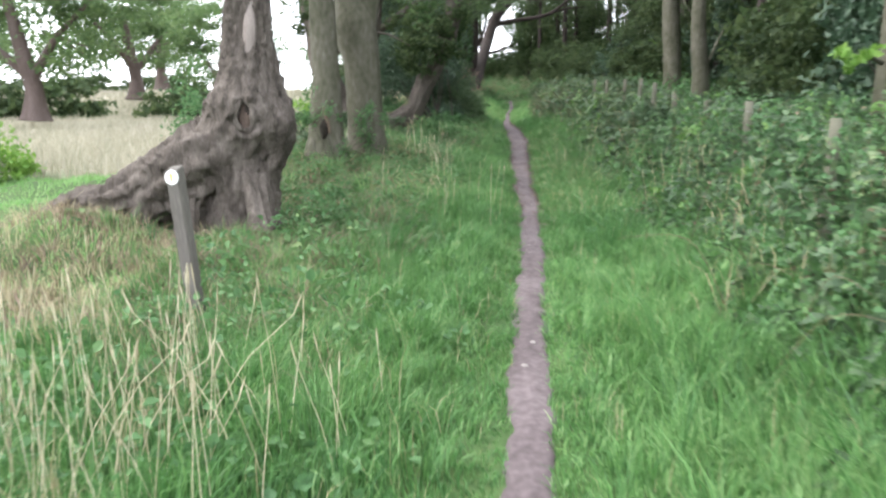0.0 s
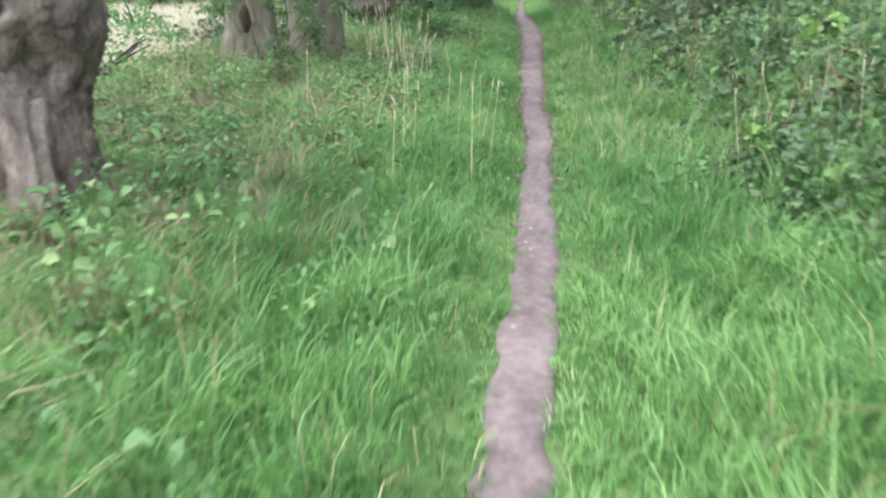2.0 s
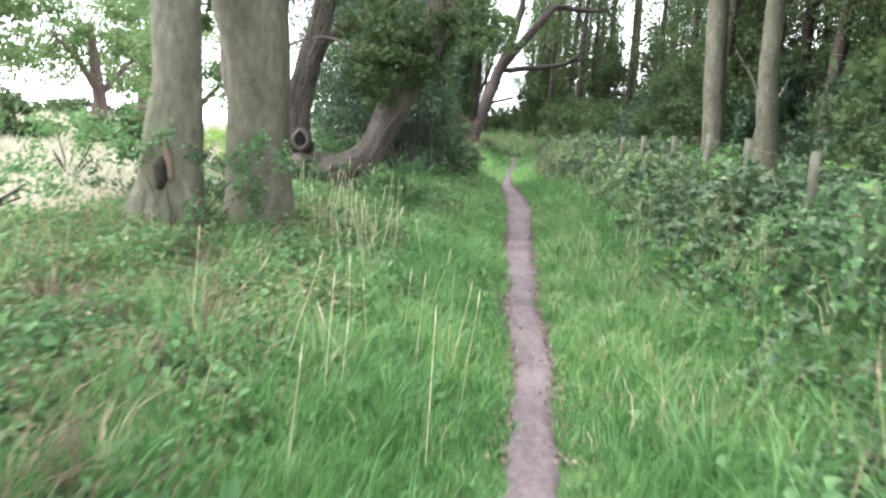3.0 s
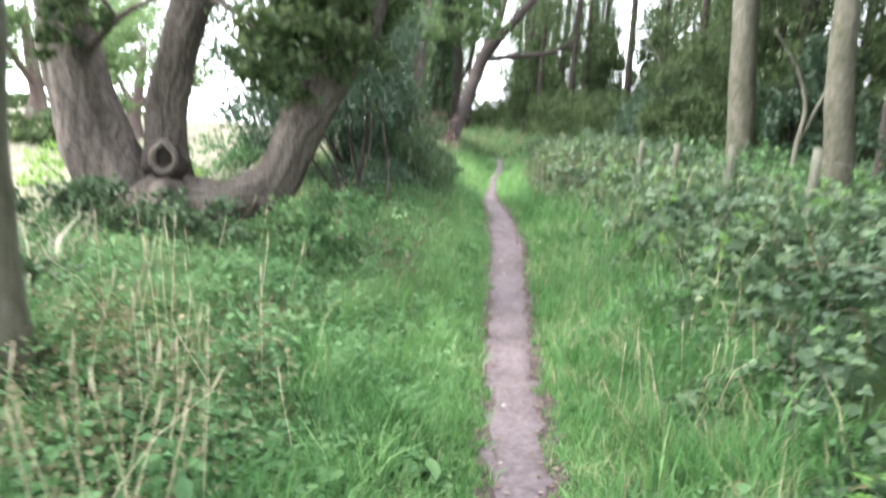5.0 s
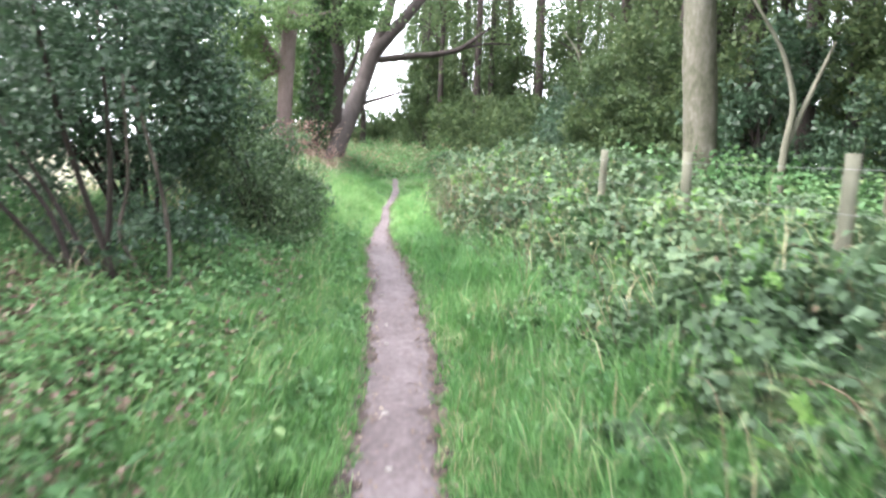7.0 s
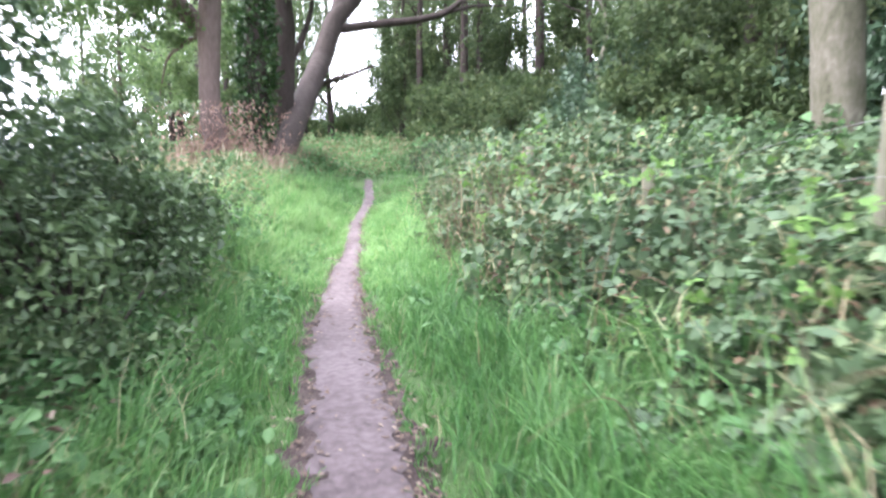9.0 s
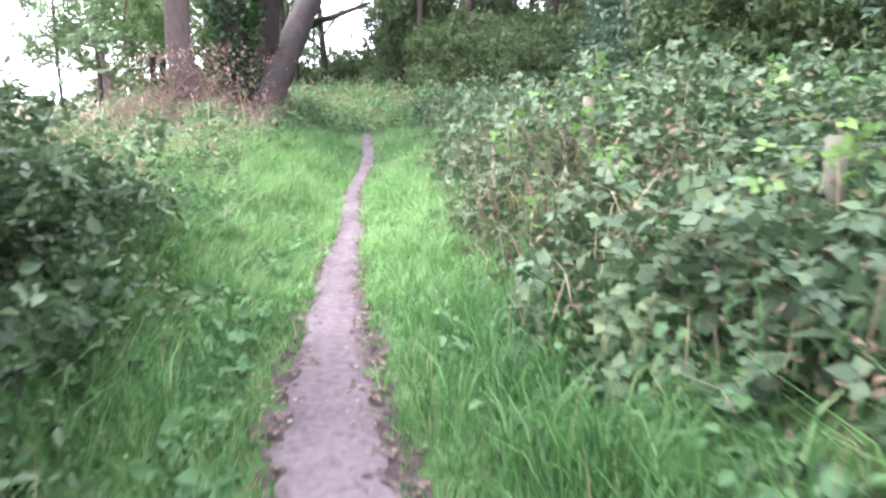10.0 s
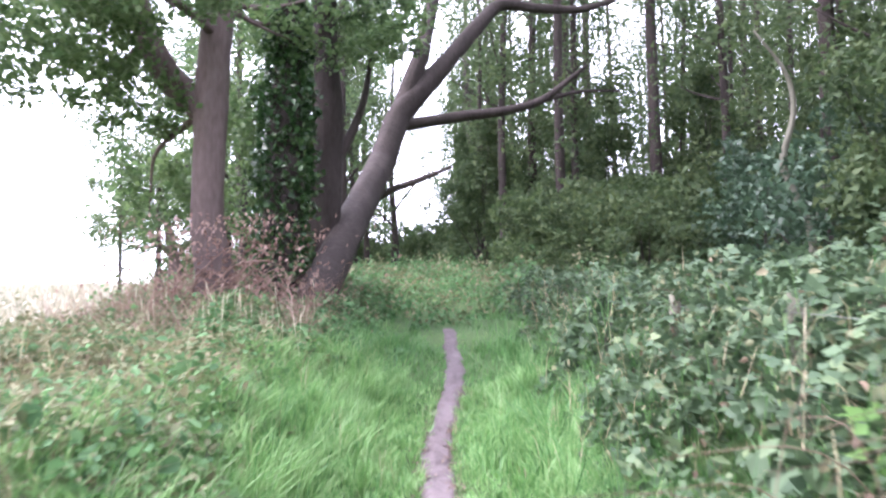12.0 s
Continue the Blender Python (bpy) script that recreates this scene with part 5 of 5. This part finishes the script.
def mound(x, y, u, side):
    """Height of the tangle above the ground."""
    if side > 0:
        h = np.interp(y, [-1, 5, 10, 14, 18, 22, 24.5, 26.5, 29, 31, 34, 37, 42], [0.85, 0.96, 0.88, 0.66, 0.54, 0.5, 0.55, 0.84, 1.02, 1.0, 0.85, 0.6, 0.4])
        late = 0.2 * smooth(24, 27, y)
        early = 0.2 * (1 - smooth(6, 10, y))
        rise = smooth(1.0 - late + 0.5 * early, 2.1 - 1.2 * late + 1.6 * early, u + 0.25 * waves(x, y, 1.6, 31))
    else:
        h = np.interp(y, [6, 9, 13, 18, 22, 26, 30, 34, 38], [0.05, 0.12, 0.32, 0.32, 0.32, 0.36, 0.34, 0.36, 0.4])
        rise = smooth(0.5, 1.8, -u + 0.3 * waves(x, y, 1.6, 32))
    return h * rise * np.clip(1 + (0.22 if side > 0 else 0.42) * waves(x, y, 1.3, 33) + 0.2 * waves(x, y, 0.4, 34), 0.05 if side > 0 else 0.4, 2)


def tangle(name, label, leaf, n, y0, y1, u0, u1, side, size, depth=0.3, up=0.68, category="undergrowth"):
    x, y, u = strip(n, y0, y1, u0, u1)
    h = mound(x, y, u, side)
    keep = h > 0.06
    if side > 0:
        keep &= (waves(x, y, 0.75, 38) + 0.5 * waves(x, y, 0.3, 39) < 0.6) | (rng.uniform(0, 1, n) < 0.18)
        # a trampled hollow of bare twigs close by the path
        keep &= (((y - 27.9) / 0.95) ** 2 + ((u - 1.55) / 0.55) ** 2 > 1) | (rng.uniform(0, 1, n) < 0.4)
    x, y, h = x[keep], y[keep], h[keep]
    z = gz(x, y) + h - rng.uniform(0, 1, len(x)) ** 1.6 * np.minimum(h, depth)
    v, f = trifoliate(np.stack([x, y, z], 1), size * 0.85, up) if leaf is BRAMBLE else leaves(np.stack([x, y, z], 1), size, up, 0.18, 0.6)
    k = rng.uniform(0, 1, len(x)) < (0.45 if leaf is BRAMBLE else 0.3)
    low = gz(x[k], y[k]) + h[k] * rng.uniform(0.15, 0.7, k.sum())
    v, f = join([(v, f), small_leaves(np.stack([x[k], y[k], low], 1), size * 1.9, 0.4)])
    ob = mesh_object(name, v, f, leaf)
    return tagged(ob, label, category, kind="stuff")


tangle("bramble_thicket", "dense bramble leaves smothering the wire fence", BRAMBLE, 10000, -1, 12, 1.2, 4.8, 1, 0.075, 0.38, 0.55)
tangle("nettle_bank", "soft green nettles and cow parsley under the fence", NETTLE, 24000, -1, 12, 0.9, 4.4, 1, 0.055, 0.42, 0.5)
tangle("bramble_thicket", "dense bramble leaves smothering the wire fence", BRAMBLE, 28000, 12, 26, 0.9, 5.4, 1, 0.092, 0.45, 0.62)
tangle("bramble_thicket", "high mound of pale bramble leaves at the climb", BRAMBLE, 30000, 26, 42, 0.6, 5.4, 1, 0.08, 0.5, 0.6)
tangle("fading_bramble", "olive and yellowing bramble leaves on the mound", OLIVE_HERB, 3200, 20, 36, 0.8, 4.2, 1, 0.06, 0.25, 0.5)
tangle("bramble_thicket", "dense bramble leaves smothering the wire fence", BRAMBLE, 5000, -9, -1, 1.2, 4.8, 1, 0.12)
tangle("woodland_floor_plants", "low green leaves carpeting the wood's floor", NETTLE, 17000, 2, 44, 4.8, 11, 1, 0.14)
tangle("nettle_bed", "low nettles and bramble under the field-side trees", NETTLE, 36000, 7, 20, -4.8, -0.65, -1, 0.055)
tangle("nettle_bed", "low nettles and bramble under the field-side trees", NETTLE, 20000, 20, 28, -4.4, -0.55, -1, 0.065)
tangle("fading_herbs", "olive and tan fading herbs on the open bank", OLIVE_HERB, 15000, 27, 38, -4.8, -0.9, -1, 0.06)
tangle("nettle_bed", "low nettles and bramble under the field-side trees", NETTLE, 4500, 28, 38, -4.4, -0.8, -1, 0.07)
tangle("nettle_bed", "dark nettles in the shade of the leaning tree", NETTLE, 9000, 33.5, 41, -2.8, -0.35, -1, 0.08)
tangle("fading_herbs", "tan and olive fading herbs round the grey trunks", OLIVE_HERB, 9000, 8.5, 14.5, -4.4, -1.3, -1, 0.05, 0.3)
tangle("creeping_plants", "ground ivy and docks among the grass", NETTLE, 1500, -1, 9, -4.5, -0.8, -1, 0.07, 0.2)

# arching bramble canes
canes = []
for k in range(260):
    x, y, u = strip(1, 3, 38, 1.1, 3.4) if k < 150 else strip(1, 26.8, 29, 1.0, 2.1)
    x, y = float(x[0]), float(y[0])
    a, s, h = rng.uniform(0, 6.28), rng.uniform(0.4, 1.0), rng.uniform(0.5, 1.1)
    g = float(gz(x, y))
    canes.append(tube([(x, y, g), (x + math.cos(a) * s * 0.4, y + math.sin(a) * s * 0.4, g + h), (x + math.cos(a) * s, y + math.sin(a) * s, g + h * 0.85)], [0.003, 0.0026, 0.0014], 4, 0, k, step=0.1))
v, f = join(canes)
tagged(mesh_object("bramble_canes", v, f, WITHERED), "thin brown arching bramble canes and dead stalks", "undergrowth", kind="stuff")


def lawn(name, label, mat, n, y0, y1, u0, u1, tall, wide, lean=0.5, patch=0.0, path_gap=0.9):
    x, y, u = strip(n, y0, y1, u0, u1)
    hw_ = np.interp(y, PATH_Y, HALF_W)
    keep = np.abs(u) > hw_ * (path_gap * np.interp(y, [8, 13, 26, 31], [1, 1.3, 1.3, 1]) + 0.25 * waves(x, y, 0.4, 51))
    if patch:
        keep &= waves(x, y, patch, 52) + rng.normal(0, 0.3, n) > 0.25
    x, y, u = x[keep], y[keep], u[keep]
    t = tall * (0.35 + 0.65 * smooth(0.05, 0.75, np.abs(u) - np.interp(y, PATH_Y, HALF_W))) * (1 + 0.28 * waves(x, y, 0.9, 53) + 0.22 * waves(x, y, 0.25, 57))
    t = t * (1 - 0.45 * smooth(-1.6, -2.6, u) * (y < 10))
    v, f = blades(x, y, np.maximum(t, 0.03), wide, lean)
    return tagged(mesh_object(name, v, f, mat), label, "grass", kind="stuff")


lawn("grass", "lush long green grass of the verges", GRASS, 120000, -0.5, 9, -3.4, 2.1, 0.23, 0.0085, 0.9)
lawn("grass", "lush long green grass of the verges", GRASS, 95000, 9, 20, -1.5, 1.7, 0.26, 0.0095, 0.9)
lawn("grass", "lush long green grass of the verges", GRASS, 46000, 20, 28.6, -1.9, 1.5, 0.27, 0.01, 0.85)
lawn("grass", "lush long green grass of the verges", GRASS, 14000, 28.6, 36, -1.9, 1.5, 0.27, 0.011, 0.85)
lawn("grass", "long green grass on the climb beneath the trees", GRASS, 20000, 36, 62, -2.5, 3.5, 0.2, 0.012, 0.8)
# the hump's pool of daylight is carried by this brighter grass colour
lawn("fresh_grass", "pale fresh grass on the open hump, coloured brighter to look lit", FRESH_LIT_GRASS, 56000, 27.3, 34, -2.0, 1.3, 0.25, 0.01, 0.9)
lawn("fresh_grass", "bright lush grass beside the start of the path", FRESH_LIT_GRASS, 15000, 0.3, 7, 0.1, 1.9, 0.24, 0.008, 0.95)
lawn("fresh_grass", "bright lush grass beside the start of the path", FRESH_LIT_GRASS, 7000, 0.3, 6, -2.0, -0.1, 0.2, 0.008, 0.95, patch=1.2)
lawn("tall_grass", "tufts of taller arching grass by the brambles", GRASS, 30000, 0, 36, 0.7, 2.3, 0.42, 0.011, 1.0, patch=0.8)
lawn("undergrowth_grass", "coarse grass growing through the nettles", GRASS, 60000, 6, 26, -4.4, -0.5, 0.4, 0.007, 0.9, patch=1.0)
lawn("dry_grass", "thin straw-tinged grass beside the path", STRAW, 6000, 9, 22, 0.25, 1.2, 0.36, 0.005, 0.8, patch=0.7)
lawn("fresh_grass", "light green grass of the open verge", FRESH_LIT_GRASS, 8000, 5.5, 9.8, -3.0, -0.3, 0.24, 0.007, 1.0, patch=1.0)
lawn("fresh_grass", "light green grass between nettles and path", FRESH_LIT_GRASS, 16000, 9.5, 19, -2.6, -0.3, 0.32, 0.007, 1.0, patch=0.8)
lawn("dry_grass", "straw-coloured dry grass stalks by the waymark", STRAW, 6000, 0.2, 5.4, -5.0, -1.8, 0.42, 0.005, 0.6, patch=1.5)
lawn("dry_grass", "scattered pale seeding grass stalks of the verge", STRAW, 9000, 0, 34, -2.6, 2.4, 0.4, 0.005, 0.5, patch=1.1)
lawn("dry_grass", "pale dry grass and stalks at the field edge", STRAW, 9000, 20, 38, -6.5, -2.6, 0.5, 0.008, 0.6, patch=1.7)
lawn("dry_grass", "pale dry grass and stalks at the field edge", STRAW, 4500, 7, 20, -6.5, -3.6, 0.4, 0.008, 0.6, patch=1.7)
lawn("dead_undergrowth", "reddish-brown dead stalks round the tree feet", CREEPER, 9000, 34, 38.8, -4.6, -1.6, 0.62, 0.009, 1.1, patch=0.9)
lawn("dead_undergrowth", "brown dead stalks and fallen twigs under the trees", RUSSET, 32000, 6, 16, -5.0, -1.7, 0.32, 0.008, 1.2, patch=0.9)
lawn("dead_undergrowth", "brown matted dead grass round the old tree", RUSSET, 11000, 3.5, 10, -4.6, -1.2, 0.28, 0.008, 1.3, patch=1.0)
lawn("dry_grass", "dull straw-coloured grass round the old tree's root", STRAW, 3000, 4.6, 7.6, -5.8, -3.0, 0.36, 0.006, 0.9)
lawn("dead_undergrowth", "brown dead stems under the old tree's root", RUSSET, 3000, 4.2, 7.6, -5.8, -2.2, 0.3, 0.008, 1.1)
lawn("dry_grass", "thin pale grass among the nettles", STRAW, 7000, 16, 25, -4.2, -0.8, 0.3, 0.006, 0.9, patch=0.6)
lawn("dead_undergrowth", "brown dead stems among the nettles", RUSSET, 8000, 16, 25, -4.2, -0.8, 0.3, 0.007, 1.2, patch=0.5)
lawn("grass", "long green grass behind the start of the walk", GRASS, 12000, -9, -0.5, -3.4, 2.1, 0.24, 0.018, 0.9)
lawn("dry_grass", "pale dry grass among the olive nettles", STRAW, 18000, 25, 36, -4.8, -1.5, 0.36, 0.007, 0.9, patch=0.7)
lawn("dead_undergrowth", "reddish-brown dead stems among the nettles", RUSSET, 15000, 25, 36, -4.8, -1.3, 0.3, 0.009, 1.2, patch=0.8)
# leafy herbs of the verge, in patches, low beside the path
for side, n, y0, y1, u0, u1, cut in ((-1, 22000, 11, 30, 0.36, 2.4, -0.25), (1, 7000, 8, 27, 0.55, 1.7, 0.35), (-1, 5200, 1, 11, 0.4, 2.8, 0.35), (-1, 1500, 30, 36, 1.2, 2.6, 0.3)):
    y, u = rng.uniform(y0, y1, n), side * rng.uniform(u0, u1, n)
    x = xc(y) + u
    keep = waves(x, y, 1.4, 85) + 0.5 * (np.abs(u) - 0.9) + rng.normal(0, 0.25, n) > cut
    x, y, u = x[keep], y[keep], u[keep]
    h = (0.1 + 0.16 * smooth(0.4, 1.4, np.abs(u))) * (1 + 0.35 * waves(x, y, 0.5, 86))
    v, f = leaves(np.stack([x, y, gz(x, y) + np.maximum(h, 0.03) * rng.uniform(0.3, 1.15, len(x))], 1), 0.03 + 0.075 * rng.uniform(0, 1, len(x)) ** 1.5, 0.6, 0.25, 0.65)
    tagged(mesh_object("verge_herbs", v, f, NETTLE), "broad-leaved nettles and herbs low beside the path", "undergrowth", kind="stuff")
# herbs where the path fades under the trees
for mat, n, seed, lab in ((NETTLE, 12000, 81, "mixed green herbs where the path fades"), (OLIVE_HERB, 11000, 82, "brownish fading herbs where the path fades")):
    x, y = rng.uniform(-2.5, 7.0, n), rng.uniform(37.5, 60, n)
    h = (0.45 + 0.36 * waves(x, y, 1.6, seed)) * (1 - 0.85 * np.exp(-((x - xc(y)) / 0.8) ** 2) * (y < 44))
    v, f = leaves(np.stack([x, y, gz(x, y) + np.maximum(h, 0.03) * rng.uniform(0.3, 1.1, n)], 1), 0.1, 0.5, 0.2, 0.65)
    tagged(mesh_object("woodland_edge_herbs", v, f, mat), lab, "undergrowth", kind="stuff")


def field(name, label, mat, n, x0, x1, y0, y1, tall, wide):
    x, y = rng.uniform(x0, x1, n), rng.uniform(y0, y1, n)
    keep = x - xc(y) < -2.6
    x, y = x[keep], y[keep]
    v, f = blades(x, y, tall * (1 + 0.3 * waves(x, y, 3, 54)), wide, 0.6)
    return tagged(mesh_object(name, v, f, mat), label, "grass", kind="stuff")


field("field_grass", "short green mown strip along the field", FRESH_LIT_GRASS, 34000, -16, -3.4, 3, 14, 0.1, 0.018)
field("meadow", "tall pale seeding meadow grass in the open field", MEADOW, 42000, -26, -3, 14, 45, 0.5, 0.034)
field("meadow", "tall pale seeding meadow grass in the open field", MEADOW, 26000, -70, 2, 44, 88, 0.6, 0.09)

# tall seeding grass stalks, one by one
def seed_stalks(spot_list, label):
    parts_ = []
    rs = random.Random(77)
    for sx, sy, r, n, tall in spot_list:
        for k in range(n):
            x, y = sx + rs.gauss(0, r), sy + rs.gauss(0, r)
            if abs(x - float(xc(y))) < 0.35:
                continue
            g = float(gz(x, y))
            h, a, s = tall * rs.uniform(0.65, 1.15), rs.uniform(0, 6.28), rs.uniform(0.03, 0.26) if rs.random() < 0.86 else rs.uniform(0.4, 0.7)
            ex, ey = x + math.cos(a) * s * h, y + math.sin(a) * s * h
            mx, my = x + math.cos(a) * s * h * 0.3, y + math.sin(a) * s * h * 0.3
            top = g + h * (1 - 0.35 * s)
            parts_.append(tube([(x, y, g), (mx, my, g + h * 0.6), (ex, ey, top)], [0.0026, 0.0021, 0.0015], 4, 0, k, closed=False, step=0.25))
            parts_.append(tube([(ex, ey, top), (ex + math.cos(a) * s * 0.03, ey + math.sin(a) * s * 0.03, top + 0.05), (ex + math.cos(a) * s * 0.09, ey + math.sin(a) * s * 0.09, top + 0.11)], [0.0018, 0.0046, 0.0012], 5, 0.1, k, closed=False, step=0.04))
    v, f = join(parts_)
    tagged(mesh_object("seeding_grass", v, f, DRY_STALK), label, "grass", kind="stuff")


seed_stalks([(-2.7, 2.7, 0.35, 56, 0.8), (-3.3, 3.8, 0.5, 28, 0.6), (-2.2, 3.2, 0.4, 10, 0.5)], "tall straw-coloured seeding grass by the waymark")
seed_stalks([(-1.2, 9.8, 0.5, 16, 0.65), (-1.2, 12.3, 0.45, 16, 0.75), (-1.5, 14.2, 0.5, 22, 0.8), (-1.35, 12.9, 0.35, 10, 0.75), (-1.9, 16.0, 0.5, 7, 0.6), (1.6, 8.2, 0.3, 14, 0.7), (1.9, 5.2, 0.3, 12, 0.8), (1.6, 14.5, 0.3, 10, 0.5), (0.6, 33.6, 0.4, 20, 0.5), (0.2, 34.4, 0.4, 26, 0.6)], "pale arching seed-heads standing above the verge")

# grass and dead stalks growing up through the brambles
for mat, n, lab in ((GRASS, 11000, "long grass blades poking through the brambles"), (STRAW, 4500, "dead pale stalks poking through the brambles")):
    x, y, u = strip(n, 3, 38, 0.9, 3.4)
    h = mound(x, y, u, 1)
    keep = (h > 0.1) & (waves(x, y, 0.9, 97) > 0.0)
    x, y, h = x[keep], y[keep], h[keep]
    v, f = blades(x, y, 0.38, 0.008, 1.1, gz(x, y) + h * rng.uniform(0.3, 0.8, len(x)))
    tagged(mesh_object("bramble_grass", v, f, mat), lab, "grass", kind="stuff")

# pale fresh shoots on the brambles
x, y, u = strip(6500, 6, 29, 1.3, 4.4)
keep = (waves(x, y, 1.7, 91) > 0.45) & (waves(x, y, 0.6, 92) > -0.2)
x, y, u = x[keep], y[keep], u[keep]
v, f = trifoliate(np.stack([x, y, gz(x, y) + mound(x, y, u, 1) + rng.uniform(-0.03, 0.12, len(x))], 1), 0.062, 0.6)
tagged(mesh_object("bramble_shoots", v, f, SHOOT), "pale yellow-green young bramble shoots on the thicket", "undergrowth", kind="stuff")

x, y, u = strip(9000, 3, 38, 1.0, 4.2)
h = mound(x, y, u, 1)
keep = (h > 0.15) & (waves(x, y, 1.2, 95) > 0.15)
x, y, h = x[keep], y[keep], h[keep]
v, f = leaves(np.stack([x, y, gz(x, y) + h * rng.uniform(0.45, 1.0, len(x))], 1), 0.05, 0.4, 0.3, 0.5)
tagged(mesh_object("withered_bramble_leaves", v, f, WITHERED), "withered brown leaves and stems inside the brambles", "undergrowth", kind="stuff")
x, y, u = strip(2600, 23, 29, 0.9, 2.2)
h = mound(x, y, u, 1)
keep = (h > 0.12) & (waves(x, y, 0.8, 99) > -0.1)
x, y, h = x[keep], y[keep], h[keep]
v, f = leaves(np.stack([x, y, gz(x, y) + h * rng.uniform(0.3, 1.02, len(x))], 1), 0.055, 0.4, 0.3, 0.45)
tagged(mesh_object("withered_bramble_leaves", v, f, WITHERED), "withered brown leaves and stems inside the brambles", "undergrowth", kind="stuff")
x, y = rng.normal(-1.2, 0.9, 7000), rng.uniform(17.5, 24.5, 7000)
keep = x - xc(y) < -1.0
x, y = x[keep], y[keep]
v, f = leaves(np.stack([x, y, gz(x, y) + rng.uniform(0.02, 0.3, len(x))], 1), 0.06, 0.7, 0.3, 0.6)
tagged(mesh_object("leaf_litter", v, f, LITTER), "brown leaf litter beneath the holly", "leaves", kind="stuff")

# fallen leaves and pebbles on the path
y = rng.uniform(9, 34, 3400)
side = np.where(rng.uniform(0, 1, 3400) < 0.62, 1, -1)
u = side * np.interp(y, PATH_Y, HALF_W) * np.clip(rng.normal(1.08, 0.34, 3400), 0, 1.9)
x = xc(y) + u
v, f = leaves(np.stack([x, y, gz(x, y) + 0.03], 1), 0.032, 0.9, 0.15, 0.7)
tagged(mesh_object("fallen_leaves", v, f, LITTER), "small brown fallen leaves along the path edge", "leaves", kind="stuff")


def pebble(at, r, seed):
    rs = random.Random(seed)
    bm = bmesh.new()
    bmesh.ops.create_icosphere(bm, subdivisions=2, radius=r)
    for v in bm.verts:
        v.co *= 1 + 0.25 * noise.noise(v.co * (1.2 / r) + Vector((seed, 0, 0)))
        v.co.z *= 0.5
    me = bpy.data.meshes.new("pebble")
    bm.to_mesh(me)
    bm.free()
    me.materials.append(STONE)
    ob = new("pebble", me)
    ob.location, ob.rotation_euler = at, (0, 0, rs.uniform(0, 6))
    return tagged(ob, "small pale pebble pressed into the path", "stone", "pebbles on the path")


rp = random.Random(9)
for k in range(22):
    y = rp.uniform(2, 24) if k > 5 else rp.uniform(7.45, 7.7)
    x = float(xc(y)) + rp.uniform(-0.6, 0.6) * float(np.interp(y, PATH_Y, HALF_W))
    pebble((x, y, float(gz(x, y)) + 0.022), rp.uniform(0.01, 0.028), k)
